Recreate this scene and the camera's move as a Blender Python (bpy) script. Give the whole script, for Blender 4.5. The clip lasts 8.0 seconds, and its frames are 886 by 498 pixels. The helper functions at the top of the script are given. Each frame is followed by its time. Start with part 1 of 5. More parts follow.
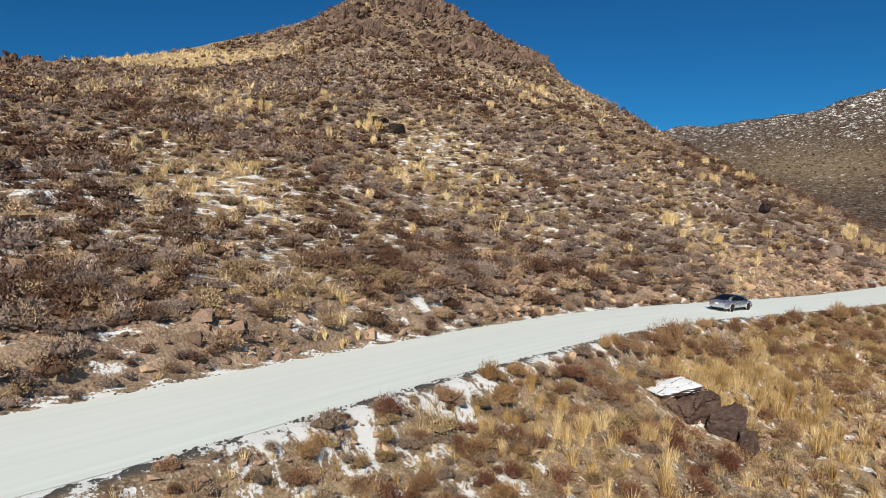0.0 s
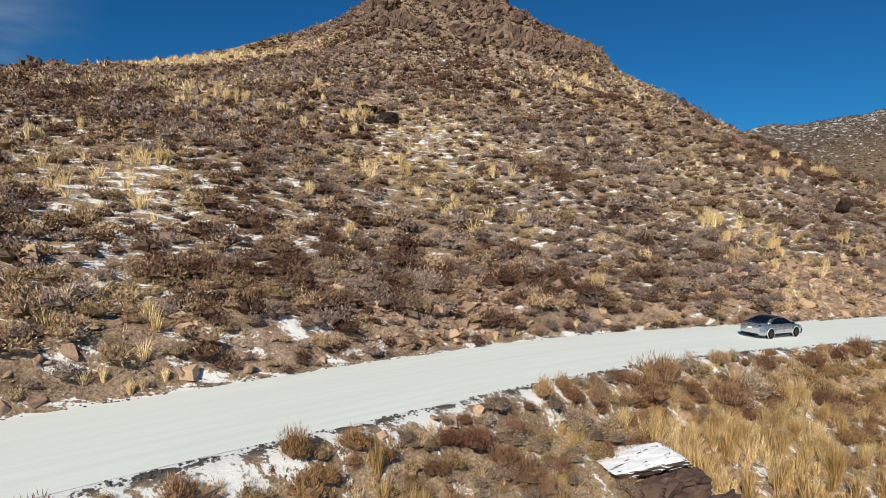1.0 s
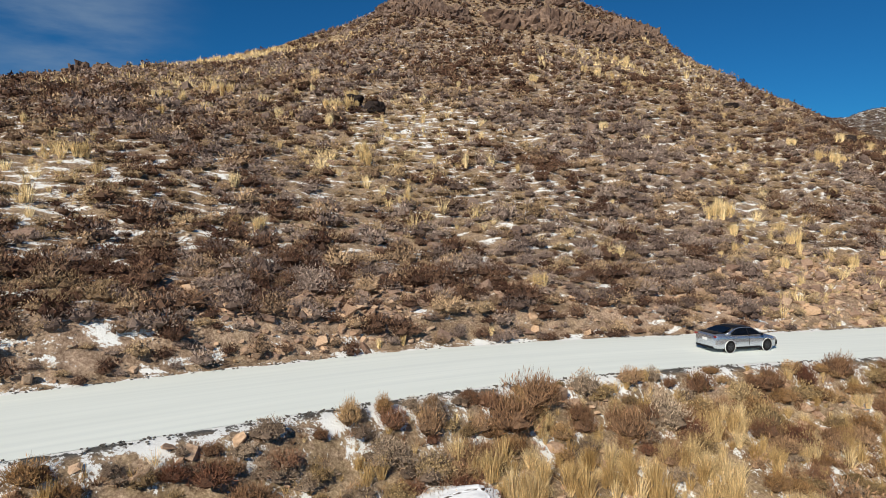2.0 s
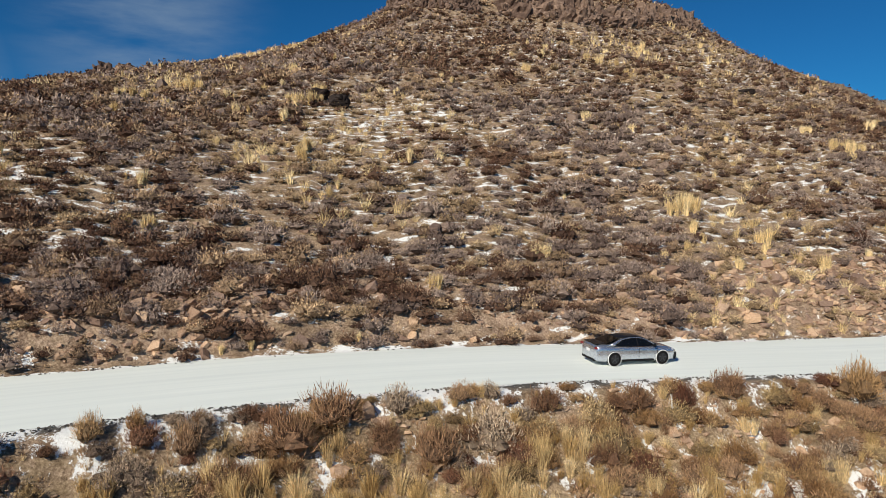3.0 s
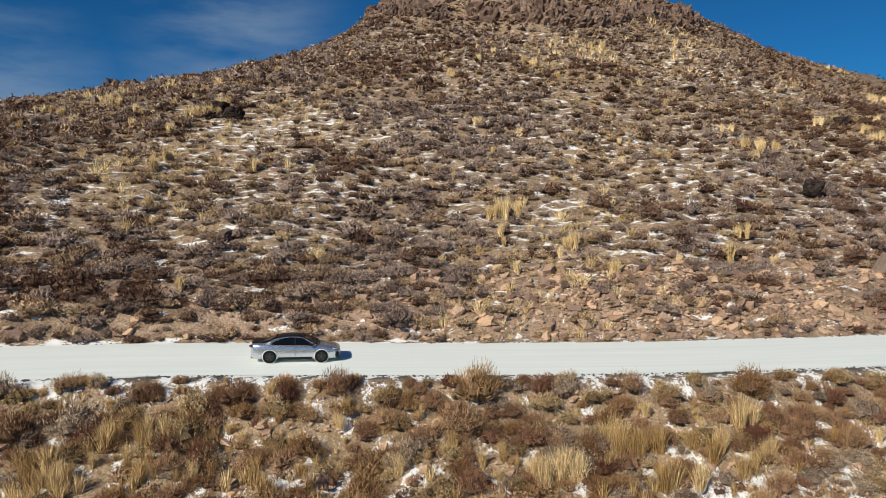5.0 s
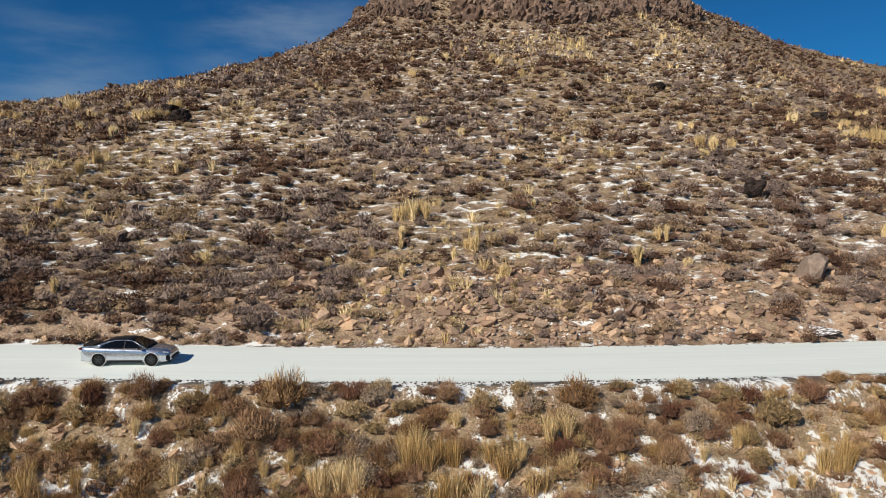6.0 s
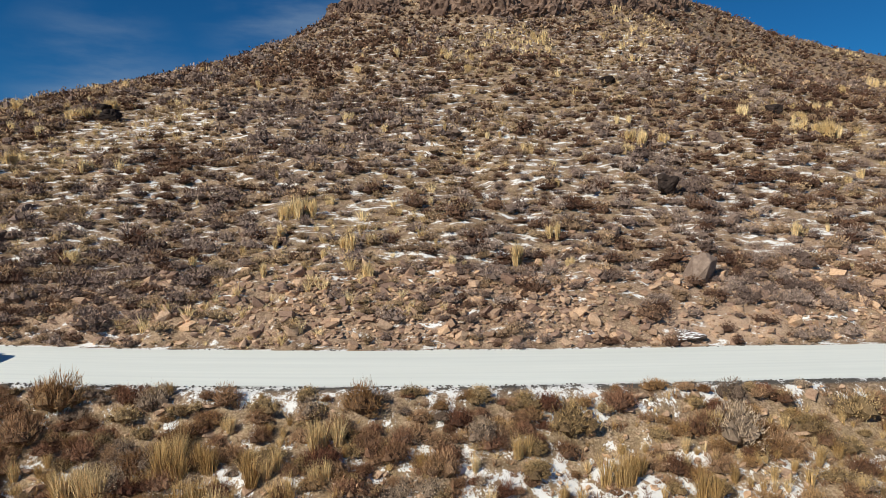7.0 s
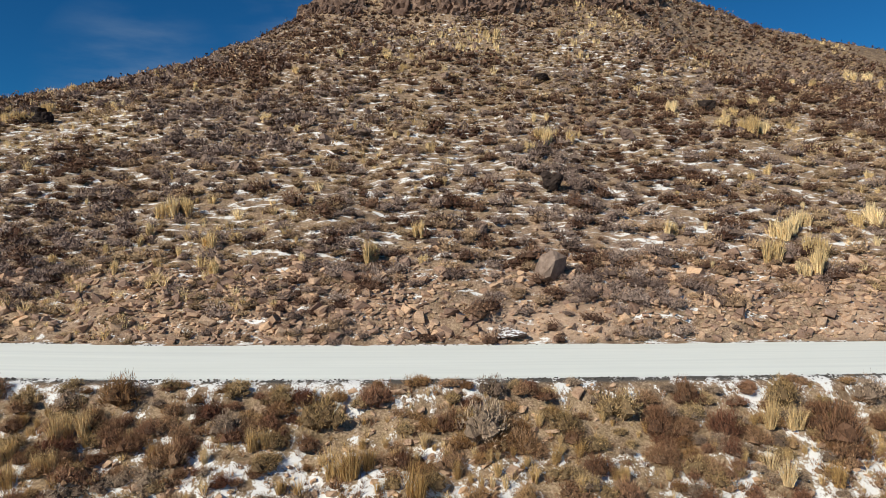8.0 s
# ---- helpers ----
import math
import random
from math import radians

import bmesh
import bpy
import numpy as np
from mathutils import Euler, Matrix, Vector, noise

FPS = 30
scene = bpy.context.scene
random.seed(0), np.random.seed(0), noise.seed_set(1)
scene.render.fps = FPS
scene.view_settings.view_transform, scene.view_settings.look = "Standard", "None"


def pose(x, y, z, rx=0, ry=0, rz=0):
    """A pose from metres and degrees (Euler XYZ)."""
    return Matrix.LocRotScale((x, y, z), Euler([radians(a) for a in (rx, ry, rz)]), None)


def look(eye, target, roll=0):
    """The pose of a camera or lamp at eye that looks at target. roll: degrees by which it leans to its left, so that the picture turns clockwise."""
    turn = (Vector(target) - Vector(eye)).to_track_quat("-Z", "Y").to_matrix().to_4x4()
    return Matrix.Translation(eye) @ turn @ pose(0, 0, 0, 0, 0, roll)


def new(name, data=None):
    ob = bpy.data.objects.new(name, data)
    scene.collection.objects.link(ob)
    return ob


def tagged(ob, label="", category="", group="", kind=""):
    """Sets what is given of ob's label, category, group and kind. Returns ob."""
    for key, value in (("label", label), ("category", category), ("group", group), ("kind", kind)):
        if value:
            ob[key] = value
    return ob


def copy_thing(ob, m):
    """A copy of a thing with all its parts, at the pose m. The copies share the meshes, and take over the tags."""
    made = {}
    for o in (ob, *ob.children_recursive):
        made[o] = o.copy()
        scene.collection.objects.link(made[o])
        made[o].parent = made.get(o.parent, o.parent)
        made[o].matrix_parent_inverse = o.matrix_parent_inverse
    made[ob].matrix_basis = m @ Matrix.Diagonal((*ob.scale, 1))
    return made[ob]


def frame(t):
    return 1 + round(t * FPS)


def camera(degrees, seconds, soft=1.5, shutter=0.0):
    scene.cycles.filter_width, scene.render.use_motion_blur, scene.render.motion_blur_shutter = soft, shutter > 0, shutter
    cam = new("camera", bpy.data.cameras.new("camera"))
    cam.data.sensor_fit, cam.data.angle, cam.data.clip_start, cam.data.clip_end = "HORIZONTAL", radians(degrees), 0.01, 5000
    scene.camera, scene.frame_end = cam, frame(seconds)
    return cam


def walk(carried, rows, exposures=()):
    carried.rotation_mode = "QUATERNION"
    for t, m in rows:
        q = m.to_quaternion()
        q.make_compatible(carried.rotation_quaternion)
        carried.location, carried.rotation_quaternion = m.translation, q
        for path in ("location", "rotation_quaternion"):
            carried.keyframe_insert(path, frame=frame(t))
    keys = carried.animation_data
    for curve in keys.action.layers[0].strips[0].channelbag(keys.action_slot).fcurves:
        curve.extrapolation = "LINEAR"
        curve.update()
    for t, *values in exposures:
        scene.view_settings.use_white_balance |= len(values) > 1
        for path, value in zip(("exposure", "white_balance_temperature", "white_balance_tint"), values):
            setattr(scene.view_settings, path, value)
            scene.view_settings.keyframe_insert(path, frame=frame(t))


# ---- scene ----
cam = camera(70.2, 8.0, 0.7)
METRES, EYE, TILT, LEAN, TURN = 100.0, 9.0, -4.0, 0.0, 0.0
ROWS = [
    (0.0, 0.0, 0.0, 0.0, 0.0, 0.0, 0.0),
    (0.5, 0.047, 0.0644, -0.0006, 3.13, 0.21, -0.09),
    (1.0, 0.0942, 0.1213, -0.0011, 6.93, 0.65, -0.12),
    (2.5, 0.2493, 0.2149, 0.0018, 17.94, -0.13, -0.25),
    (3.0, 0.2961, 0.2453, 0.004, 20.34, -0.32, -0.36),
    (3.5, 0.3465, 0.2649, 0.005, 22.07, -0.51, -0.33),
    (4.0, 0.4007, 0.2779, 0.0061, 23.77, -0.18, -0.35),
    (4.5, 0.4579, 0.2926, 0.0065, 25.58, -0.18, -0.35),
    (6.0, 0.6093, 0.3816, 0.0102, 31.16, -0.29, -0.42),
    (6.5, 0.6557, 0.4156, 0.0114, 32.51, -0.44, -0.43),
    (7.0, 0.7066, 0.4569, 0.0131, 33.8, -0.6, -0.38),
    (7.5, 0.7621, 0.4963, 0.0136, 35.39, -0.54, -0.31),
    (8.0, 0.8241, 0.5335, 0.0135, 36.67, -0.74, -0.38),
]
walk(cam, [(t, pose(0, 0, EYE, TILT, LEAN, TURN) @ pose(METRES * x, METRES * y, METRES * z, 90 + pitch, roll, yaw)) for t, x, y, z, yaw, pitch, roll in ROWS])

# ---- light: a low winter sun from behind the camera, clear high-altitude sky ----
SUN_AZ, SUN_EL = 10.0, 35.0          # degrees the light travels right of +y; height of the sun
sun_data = bpy.data.lights.new("sun", "SUN")
sun_data.energy, sun_data.angle, sun_data.color = 4.8, radians(0.5), (1.0, 0.92, 0.79)
sun = new("sun", sun_data)
travel = Vector((math.sin(radians(SUN_AZ)) * math.cos(radians(SUN_EL)), math.cos(radians(SUN_AZ)) * math.cos(radians(SUN_EL)), -math.sin(radians(SUN_EL))))
sun.matrix_world = look(-travel * 200, (0, 0, 0))

world = bpy.data.worlds.new("sky")
scene.world = world
world.use_nodes = True
wn, wl = world.node_tree.nodes, world.node_tree.links
wn.clear()
w_out, w_bg, w_sky = wn.new("ShaderNodeOutputWorld"), wn.new("ShaderNodeBackground"), wn.new("ShaderNodeTexSky")
w_sky.sky_type, w_sky.sun_disc = "NISHITA", False
w_sky.sun_elevation, w_sky.sun_rotation = radians(SUN_EL), math.pi + radians(SUN_AZ)
w_sky.altitude, w_sky.air_density, w_sky.dust_density, w_sky.ozone_density = 2000, 1.0, 0.1, 4.0
w_bg.inputs["Strength"].default_value = 0.061
w_deep = wn.new("ShaderNodeMix")                     # the deep blue of thin, dry mountain air
w_deep.data_type, w_deep.blend_type = "RGBA", "MULTIPLY"
w_deep.inputs[0].default_value, w_deep.inputs[7].default_value = 1.0, (0.14, 0.68, 1.02, 1)
wl.new(w_sky.outputs[0], w_deep.inputs[6])
# thin wisps of cirrus low over the ridge
w_co, w_map, w_noise = wn.new("ShaderNodeTexCoord"), wn.new("ShaderNodeMapping"), wn.new("ShaderNodeTexNoise")
w_map.inputs["Rotation"].default_value, w_map.inputs["Scale"].default_value = (0, 0, radians(-45)), (2.2, 2.2, 9.0)
w_noise.inputs["Scale"].default_value, w_noise.inputs["Detail"].default_value, w_noise.inputs["Roughness"].default_value = 1.6, 6, 0.55
wl.new(w_co.outputs["Generated"], w_map.inputs["Vector"])
wl.new(w_map.outputs[0], w_noise.inputs["Vector"])
w_dot = wn.new("ShaderNodeVectorMath")
w_dot.operation = "DISTANCE"
w_dot.inputs[1].default_value = (-0.685, 0.685, 0.25)
wl.new(w_co.outputs["Generated"], w_dot.inputs[0])
w_near, w_thin, w_mul = wn.new("ShaderNodeMapRange"), wn.new("ShaderNodeMapRange"), wn.new("ShaderNodeMath")
for node, lo, hi, a, b, src in ((w_near, 0.02, 0.2, 1.0, 0.0, w_dot.outputs["Value"]), (w_thin, 0.36, 0.7, 0.0, 0.55, w_noise.outputs["Fac"])):
    node.interpolation_type = "SMOOTHSTEP"
    for key, v in (("From Min", lo), ("From Max", hi), ("To Min", a), ("To Max", b)):
        node.inputs[key].default_value = v
    wl.new(src, node.inputs["Value"])
w_low, w_low_near, w_both = wn.new("ShaderNodeVectorMath"), wn.new("ShaderNodeMapRange"), wn.new("ShaderNodeMath")      # a second wisp, lower on the horizon
w_low.operation, w_low.inputs[1].default_value = "DISTANCE", (-0.864, 0.472, 0.175)
wl.new(w_co.outputs["Generated"], w_low.inputs[0])
for key, v in (("From Min", 0.02), ("From Max", 0.14), ("To Min", 1.0), ("To Max", 0.0)):
    w_low_near.inputs[key].default_value = v
wl.new(w_low.outputs["Value"], w_low_near.inputs["Value"])
w_both.operation = "MAXIMUM"
wl.new(w_near.outputs[0], w_both.inputs[0])
wl.new(w_low_near.outputs[0], w_both.inputs[1])
w_mul.operation = "MULTIPLY"
wl.new(w_both.outputs[0], w_mul.inputs[0])
wl.new(w_thin.outputs[0], w_mul.inputs[1])
w_cloud = wn.new("ShaderNodeMix")
w_cloud.data_type = "RGBA"
w_cloud.inputs[7].default_value = (4.2, 5.6, 7.2, 1)
wl.new(w_mul.outputs[0], w_cloud.inputs[0])
wl.new(w_deep.outputs[2], w_cloud.inputs[6])
wl.new(w_cloud.outputs[2], w_bg.inputs["Color"])
wl.new(w_bg.outputs[0], w_out.inputs["Surface"])

# ---- numbers of the terrain ----
HALF = 3.55                              # half the road's width
UX, UY, NX, NY = 0.77, 0.638, -0.638, 0.77   # along the road; across it, uphill
MOUNDS = np.array([[-0.3, -0.3, -0.8, -1.6, -0.8, -0.9], [1.0, 0.3, 2.5, 2.7, 8.3, 1.0], [-1.1, 3.6, 0.7, -6.4, 6.2, -2.0], [-3.6, 4.5, 0.7, 17.6, 9.5, -5.4], [-1.2, 4.7, -1.6, 16.9, 1.3, -5.6], [-4.1, 6.0, 4.2, 11.8, 2.3, -2.5], [-1.4, 3.8, -2.9, 11.0, 10.3, 0.4], [-1.8, -1.7, 1.8, 17.6, 12.0, 1.3]])
CREST = np.array([[1.1, -0.9, 1.0, -2.8, -1.2], [0.2, 0.5, -0.7, -2.4, -3.9], [0.2, -0.3, 1.4, 2.8, -1.4], [2.6, -1.0, -2.8, 3.3, 2.4], [0.3, 0.1, 2.7, 5.2, -1.5], [-0.1, -0.0, 0.7, 2.1, -0.4], [0.8, 3.5, 1.4, 5.0, 2.1], [0.4, -2.5, -8.7, 3.1, 4.8], [0.0, -0.0, -0.9, -1.9, 5.3]])


def lattice(ix, iy, seed):
    h = (ix.astype(np.int64) * 374761393 + iy.astype(np.int64) * 668265263 + seed * 974634777) & 0x7FFFFFFF
    h = ((h ^ (h >> 13)) * 1274126177) & 0x7FFFFFFF
    return ((h ^ (h >> 16)) & 0xFFFF) / 65535.0


def value_noise(x, y, size, seed=0):
    x, y = np.asarray(x, float) / size, np.asarray(y, float) / size
    ix, iy = np.floor(x), np.floor(y)
    fx, fy = x - ix, y - iy
    fx, fy = fx * fx * (3 - 2 * fx), fy * fy * (3 - 2 * fy)
    a, b = lattice(ix, iy, seed), lattice(ix + 1, iy, seed)
    c, d = lattice(ix, iy + 1, seed), lattice(ix + 1, iy + 1, seed)
    return (a + (b - a) * fx) * (1 - fy) + (c + (d - c) * fx) * fy - 0.5


def fbm(x, y, size, seed=0, octaves=4, gain=0.5):
    return sum(value_noise(x, y, size / 2 ** k, seed + 17 * k) * gain ** k for k in range(octaves))


def to_sd(x, y):
    return x * UX + y * UY, x * NX + y * NY


def to_xy(s, d):
    return s * UX + d * NX, s * UY + d * NY


def road_mid(s):
    return 25.45 + 4.3 * np.exp(-((s - 45) / 24) ** 2) - 0.45 * np.log1p(np.exp(np.clip((18 - s) / 3.0, -30, 30)))


def grade(s):
    return 1.77 - 0.0434 * (60 + 130 * np.tanh((s - 60) / 130))


def smooth(a, b, v):
    v = np.clip((v - a) / (b - a), 0, 1)
    return v * v * (3 - 2 * v)


def height_sd(s, d):
    s, d = np.asarray(s, float), np.asarray(d, float)
    x, y = to_xy(s, d)
    mid, z0 = road_mid(s), grade(s)
    up, down = d - mid - HALF, mid - HALF - d
    e = np.maximum(up, 0)
    hill = 0.3 * e * np.exp(-(e / 220) ** 2) * np.exp(-((s - 60) / 150) ** 2)
    for i, a in enumerate(range(-40, 241, 40)):
        for j, b in enumerate(range(0, 201, 40)):
            hill = hill + MOUNDS[i, j] * np.exp(-((s - a) ** 2 + (e - b) ** 2) / (2 * 36.0 ** 2))
    for i, a in enumerate(range(50, 179, 16)):
        for j, b in enumerate((60, 76, 92, 108, 124)):
            hill = hill + CREST[i, j] * np.exp(-((s - a) ** 2 + (e - b) ** 2) / (2 * 11.0 ** 2))
    far = np.hypot(x, y)
    hill = hill * smooth(0, 2.2, up)
    rough = fbm(x, y, 7.0, 3, 5, 0.55) * 1.0 * smooth(0.5, 8, up) + fbm(x, y, 30.0, 9, 3) * 2.0 * smooth(10, 60, up)
    # broken rock of the road cut
    cut = smooth(0.4, 1.2, up) * (1 - smooth(4, 9, up)) * (0.35 + 0.65 * smooth(58, 72, s))
    rough = rough + cut * (0.9 * (0.3 - np.abs(value_noise(x, y, 2.4, 151))) + 0.7 * value_noise(x, y, 1.1, 157))
    drop = np.interp(down, [0, 0.9, 1.3, 2.0, 3.3, 5.5, 9, 14, 30, 90, 300], [0.25, 0.38, 0.75, 1.65, 2.5, 3.55, 5.0, 6.6, 10, 20, 30])
    rough_low = fbm(x, y, 5.0, 5, 5, 0.55) * 0.9 * smooth(1.0, 5, down)
    cross = -0.035 * np.clip(mid + HALF - d, 0, 2 * HALF)
    z = z0 + np.where(down > 0, -drop + rough_low, np.where(up > 0, hill + rough, cross))
    # distant snowy hills
    for cx, cy, amp, r in ((480, 560, 92, 150), (190, 760, 88, 200), (-300, 1000, 50, 250), (800, 200, 80, 220)):
        g = np.exp(-((x - cx) ** 2 + (y - cy) ** 2) / (2 * r * r))
        z = z + amp * g * smooth(150, 420, far) * (1 + 0.25 * fbm(x, y, 160, 21, 5, 0.55))
    return z


def height(x, y):
    return height_sd(*to_sd(np.asarray(x, float), np.asarray(y, float)))


# ---- materials ----
def mat(name, rough=0.9, metal=0.0):
    m = bpy.data.materials.new(name)
    m.use_nodes = True
    b = m.node_tree.nodes["Principled BSDF"]
    b.inputs["Roughness"].default_value, b.inputs["Metallic"].default_value = rough, metal
    b.inputs["Specular IOR Level"].default_value = 0.25
    return m, m.node_tree.nodes, m.node_tree.links, b


def texnoise(n, l, coord, scale, detail=5.0, rough=0.6, stretch=None):
    t = n.new("ShaderNodeTexNoise")
    t.inputs["Scale"].default_value, t.inputs["Detail"].default_value, t.inputs["Roughness"].default_value = scale, detail, rough
    if stretch:
        mp = n.new("ShaderNodeMapping")
        mp.inputs["Scale"].default_value = stretch
        l.new(coord, mp.inputs["Vector"])
        coord = mp.outputs[0]
    l.new(coord, t.inputs["Vector"])
    return t.outputs["Fac"]


def ramp(n, l, fac, stops):
    r = n.new("ShaderNodeValToRGB")
    els = r.color_ramp.elements
    while len(els) < len(stops):
        els.new(0.5)
    for el, (p, c) in zip(els, stops):
        el.position, el.color = p, (*c, 1) if len(c) == 3 else c
    l.new(fac, r.inputs[0])
    return r.outputs[0]


def mixc(n, l, fac, a, b, kind="MIX"):
    m = n.new("ShaderNodeMix")
    m.data_type, m.blend_type = "RGBA", kind
    for sock, v in ((m.inputs[0], fac), (m.inputs[6], a), (m.inputs[7], b)):
        if isinstance(v, (int, float)):
            sock.default_value = v
        elif isinstance(v, tuple):
            sock.default_value = (*v, 1)
        else:
            l.new(v, sock)
    return m.outputs[2]


def maths(n, l, op, a, b=0.0, c=0.0):
    m = n.new("ShaderNodeMath")
    m.operation = op
    for sock, v in zip(m.inputs, (a, b, c)):
        if isinstance(v, (int, float)):
            sock.default_value = v
        else:
            l.new(v, sock)
    return m.outputs[0]


def bump(n, l, b, fac, strength, dist):
    k = n.new("ShaderNodeBump")
    k.inputs["Strength"].default_value, k.inputs["Distance"].default_value = strength, dist
    l.new(fac, k.inputs["Height"])
    l.new(k.outputs[0], b.inputs["Normal"])


def attr(n, name):
    a = n.new("ShaderNodeAttribute")
    a.attribute_name = name
    return a.outputs["Fac"]


def coords(n, which="Object"):
    return n.new("ShaderNodeTexCoord").outputs[which]


def ground_material():
    m, n, l, b = mat("ground_soil", 0.95)
    co = coords(n)
    fine, mid, big = texnoise(n, l, co, 9, 6, 0.7), texnoise(n, l, co, 1.7, 6, 0.65), texnoise(n, l, co, 0.12, 4)
    soil = ramp(n, l, fine, [(0.32, (0.08, 0.048, 0.032)), (0.5, (0.3, 0.212, 0.145)), (0.66, (0.58, 0.455, 0.33))])
    litter = ramp(n, l, fine, [(0.3, (0.12, 0.08, 0.05)), (0.55, (0.36, 0.268, 0.17)), (0.72, (0.62, 0.495, 0.34))])
    col = mixc(n, l, ramp(n, l, mid, [(0.42, (0, 0, 0)), (0.58, (1, 1, 1))]), soil, litter)
    col = mixc(n, l, maths(n, l, "MULTIPLY", attr(n, "red"), ramp(n, l, big, [(0.4, (0.2,) * 3), (0.65, (0.9,) * 3)])), col, ramp(n, l, fine, [(0.3, (0.19, 0.115, 0.08)), (0.5, (0.4, 0.285, 0.205)), (0.68, (0.6, 0.47, 0.36))]))
    worn = ramp(n, l, texnoise(n, l, co, 0.8, 7, 0.8), [(0.38, (0.45, 0.41, 0.39)), (0.5, (0.88, 0.87, 0.86)), (0.62, (1.22, 1.21, 1.2))])
    col = mixc(n, l, 1.0, col, worn, "MULTIPLY")
    col = mixc(n, l, attr(n, "gravel"), col, mixc(n, l, fine, (0.04, 0.042, 0.042), (0.13, 0.125, 0.115)))
    brush = ramp(n, l, texnoise(n, l, co, 0.5, 8, 0.85), [(0.44, (0.018, 0.012, 0.01)), (0.5, (0.075, 0.052, 0.04)), (0.57, (0.25, 0.19, 0.13))])
    col = mixc(n, l, attr(n, "far"), col, brush)
    col = mixc(n, l, attr(n, "straw"), col, ramp(n, l, fine, [(0.3, (0.3, 0.21, 0.1)), (0.7, (0.66, 0.52, 0.3))]))
    col = mixc(n, l, attr(n, "bare"), col, ramp(n, l, fine, [(0.3, (0.32, 0.215, 0.145)), (0.7, (0.62, 0.46, 0.335))]))
    # thin wind-packed snow lying in patches
    across = texnoise(n, l, coords(n, "UV"), 1.0, 7, 0.66, (0.42, 1.5, 1.0))
    chute = texnoise(n, l, coords(n, "UV"), 1.0, 8, 0.72, (0.75, 0.6, 1.0))
    lay = mixc(n, l, attr(n, "verge"), across, chute)
    lay = mixc(n, l, attr(n, "far"), lay, texnoise(n, l, co, 0.3, 5, 0.75, (1.0, 1.0, 1.6)))
    spot = maths(n, l, "ADD", lay, maths(n, l, "MULTIPLY", maths(n, l, "SUBTRACT", texnoise(n, l, co, 7, 5, 0.75), 0.5), 0.34))
    broad = maths(n, l, "MULTIPLY", maths(n, l, "SUBTRACT", texnoise(n, l, co, 0.16, 6, 0.7), 0.5), maths(n, l, "MULTIPLY", attr(n, "far"), 0.6))
    edge = maths(n, l, "SUBTRACT", maths(n, l, "ADD", maths(n, l, "ADD", spot, broad), attr(n, "snow")), 1.0)
    cover = ramp(n, l, maths(n, l, "MULTIPLY_ADD", edge, 14.0, 0.5), [(0.3, (0, 0, 0)), (0.7, (1, 1, 1))])
    snow = mixc(n, l, fine, (0.76, 0.775, 0.76), (0.87, 0.88, 0.865))
    l.new(mixc(n, l, cover, col, snow), b.inputs["Base Color"])
    bump(n, l, b, maths(n, l, "ADD", maths(n, l, "MULTIPLY", fine, 0.6), mid), 0.6, 0.12)
    return m


def road_material():
    m, n, l, b = mat("packed_snow", 0.75)
    uv = coords(n, "UV")
    streak = texnoise(n, l, uv, 1.0, 5, 0.6, (0.03, 2.2, 1))
    patch = texnoise(n, l, uv, 0.5, 5, 0.6, (0.25, 1.0, 1))
    grain = texnoise(n, l, uv, 14, 4, 0.7)
    col = ramp(n, l, streak, [(0.3, (0.755, 0.805, 0.765)), (0.5, (0.815, 0.865, 0.815)), (0.72, (0.86, 0.905, 0.85))])
    col = mixc(n, l, ramp(n, l, patch, [(0.4, (0, 0, 0)), (0.7, (0.5,) * 3)]), col, (0.77, 0.82, 0.77))
    l.new(col, b.inputs["Base Color"])
    bump(n, l, b, maths(n, l, "ADD", maths(n, l, "MULTIPLY", grain, 0.4), streak), 0.2, 0.04)
    return m


def plant_material(name, dark, mid, pale, grainsize=3.0, rough=0.9):
    """Colour by plant (a tint on the joined ones, the object's random on single ones) and by twig."""
    m, n, l, b = mat(name, rough)
    info = n.new("ShaderNodeObjectInfo")
    geo = n.new("ShaderNodeNewGeometry")
    tint = maths(n, l, "FRACT", maths(n, l, "ADD", attr(n, "tint"), info.outputs["Random"]))
    base = ramp(n, l, tint, [(0.0, dark), (0.45, mid), (1.0, pale)])
    twig = ramp(n, l, geo.outputs["Random Per Island"], [(0.0, (0.65,) * 3), (0.55, (1.0,) * 3), (1.0, (1.35,) * 3)])
    col = mixc(n, l, 1.0, base, twig, "MULTIPLY")
    speck = ramp(n, l, texnoise(n, l, n.new("ShaderNodeNewGeometry").outputs["Position"], 9.0, 3, 0.7), [(0.35, (0.72,) * 3), (0.65, (1.28,) * 3)])
    col = mixc(n, l, 1.0, col, speck, "MULTIPLY")
    col = mixc(n, l, maths(n, l, "MULTIPLY", attr(n, "wood_shade"), 0.6), col, (0.06, 0.04, 0.03))     # bare stems, plus inner shade painted into the bush cores
    l.new(col, b.inputs["Base Color"])
    b.inputs["Specular IOR Level"].default_value = 0.1
    return m


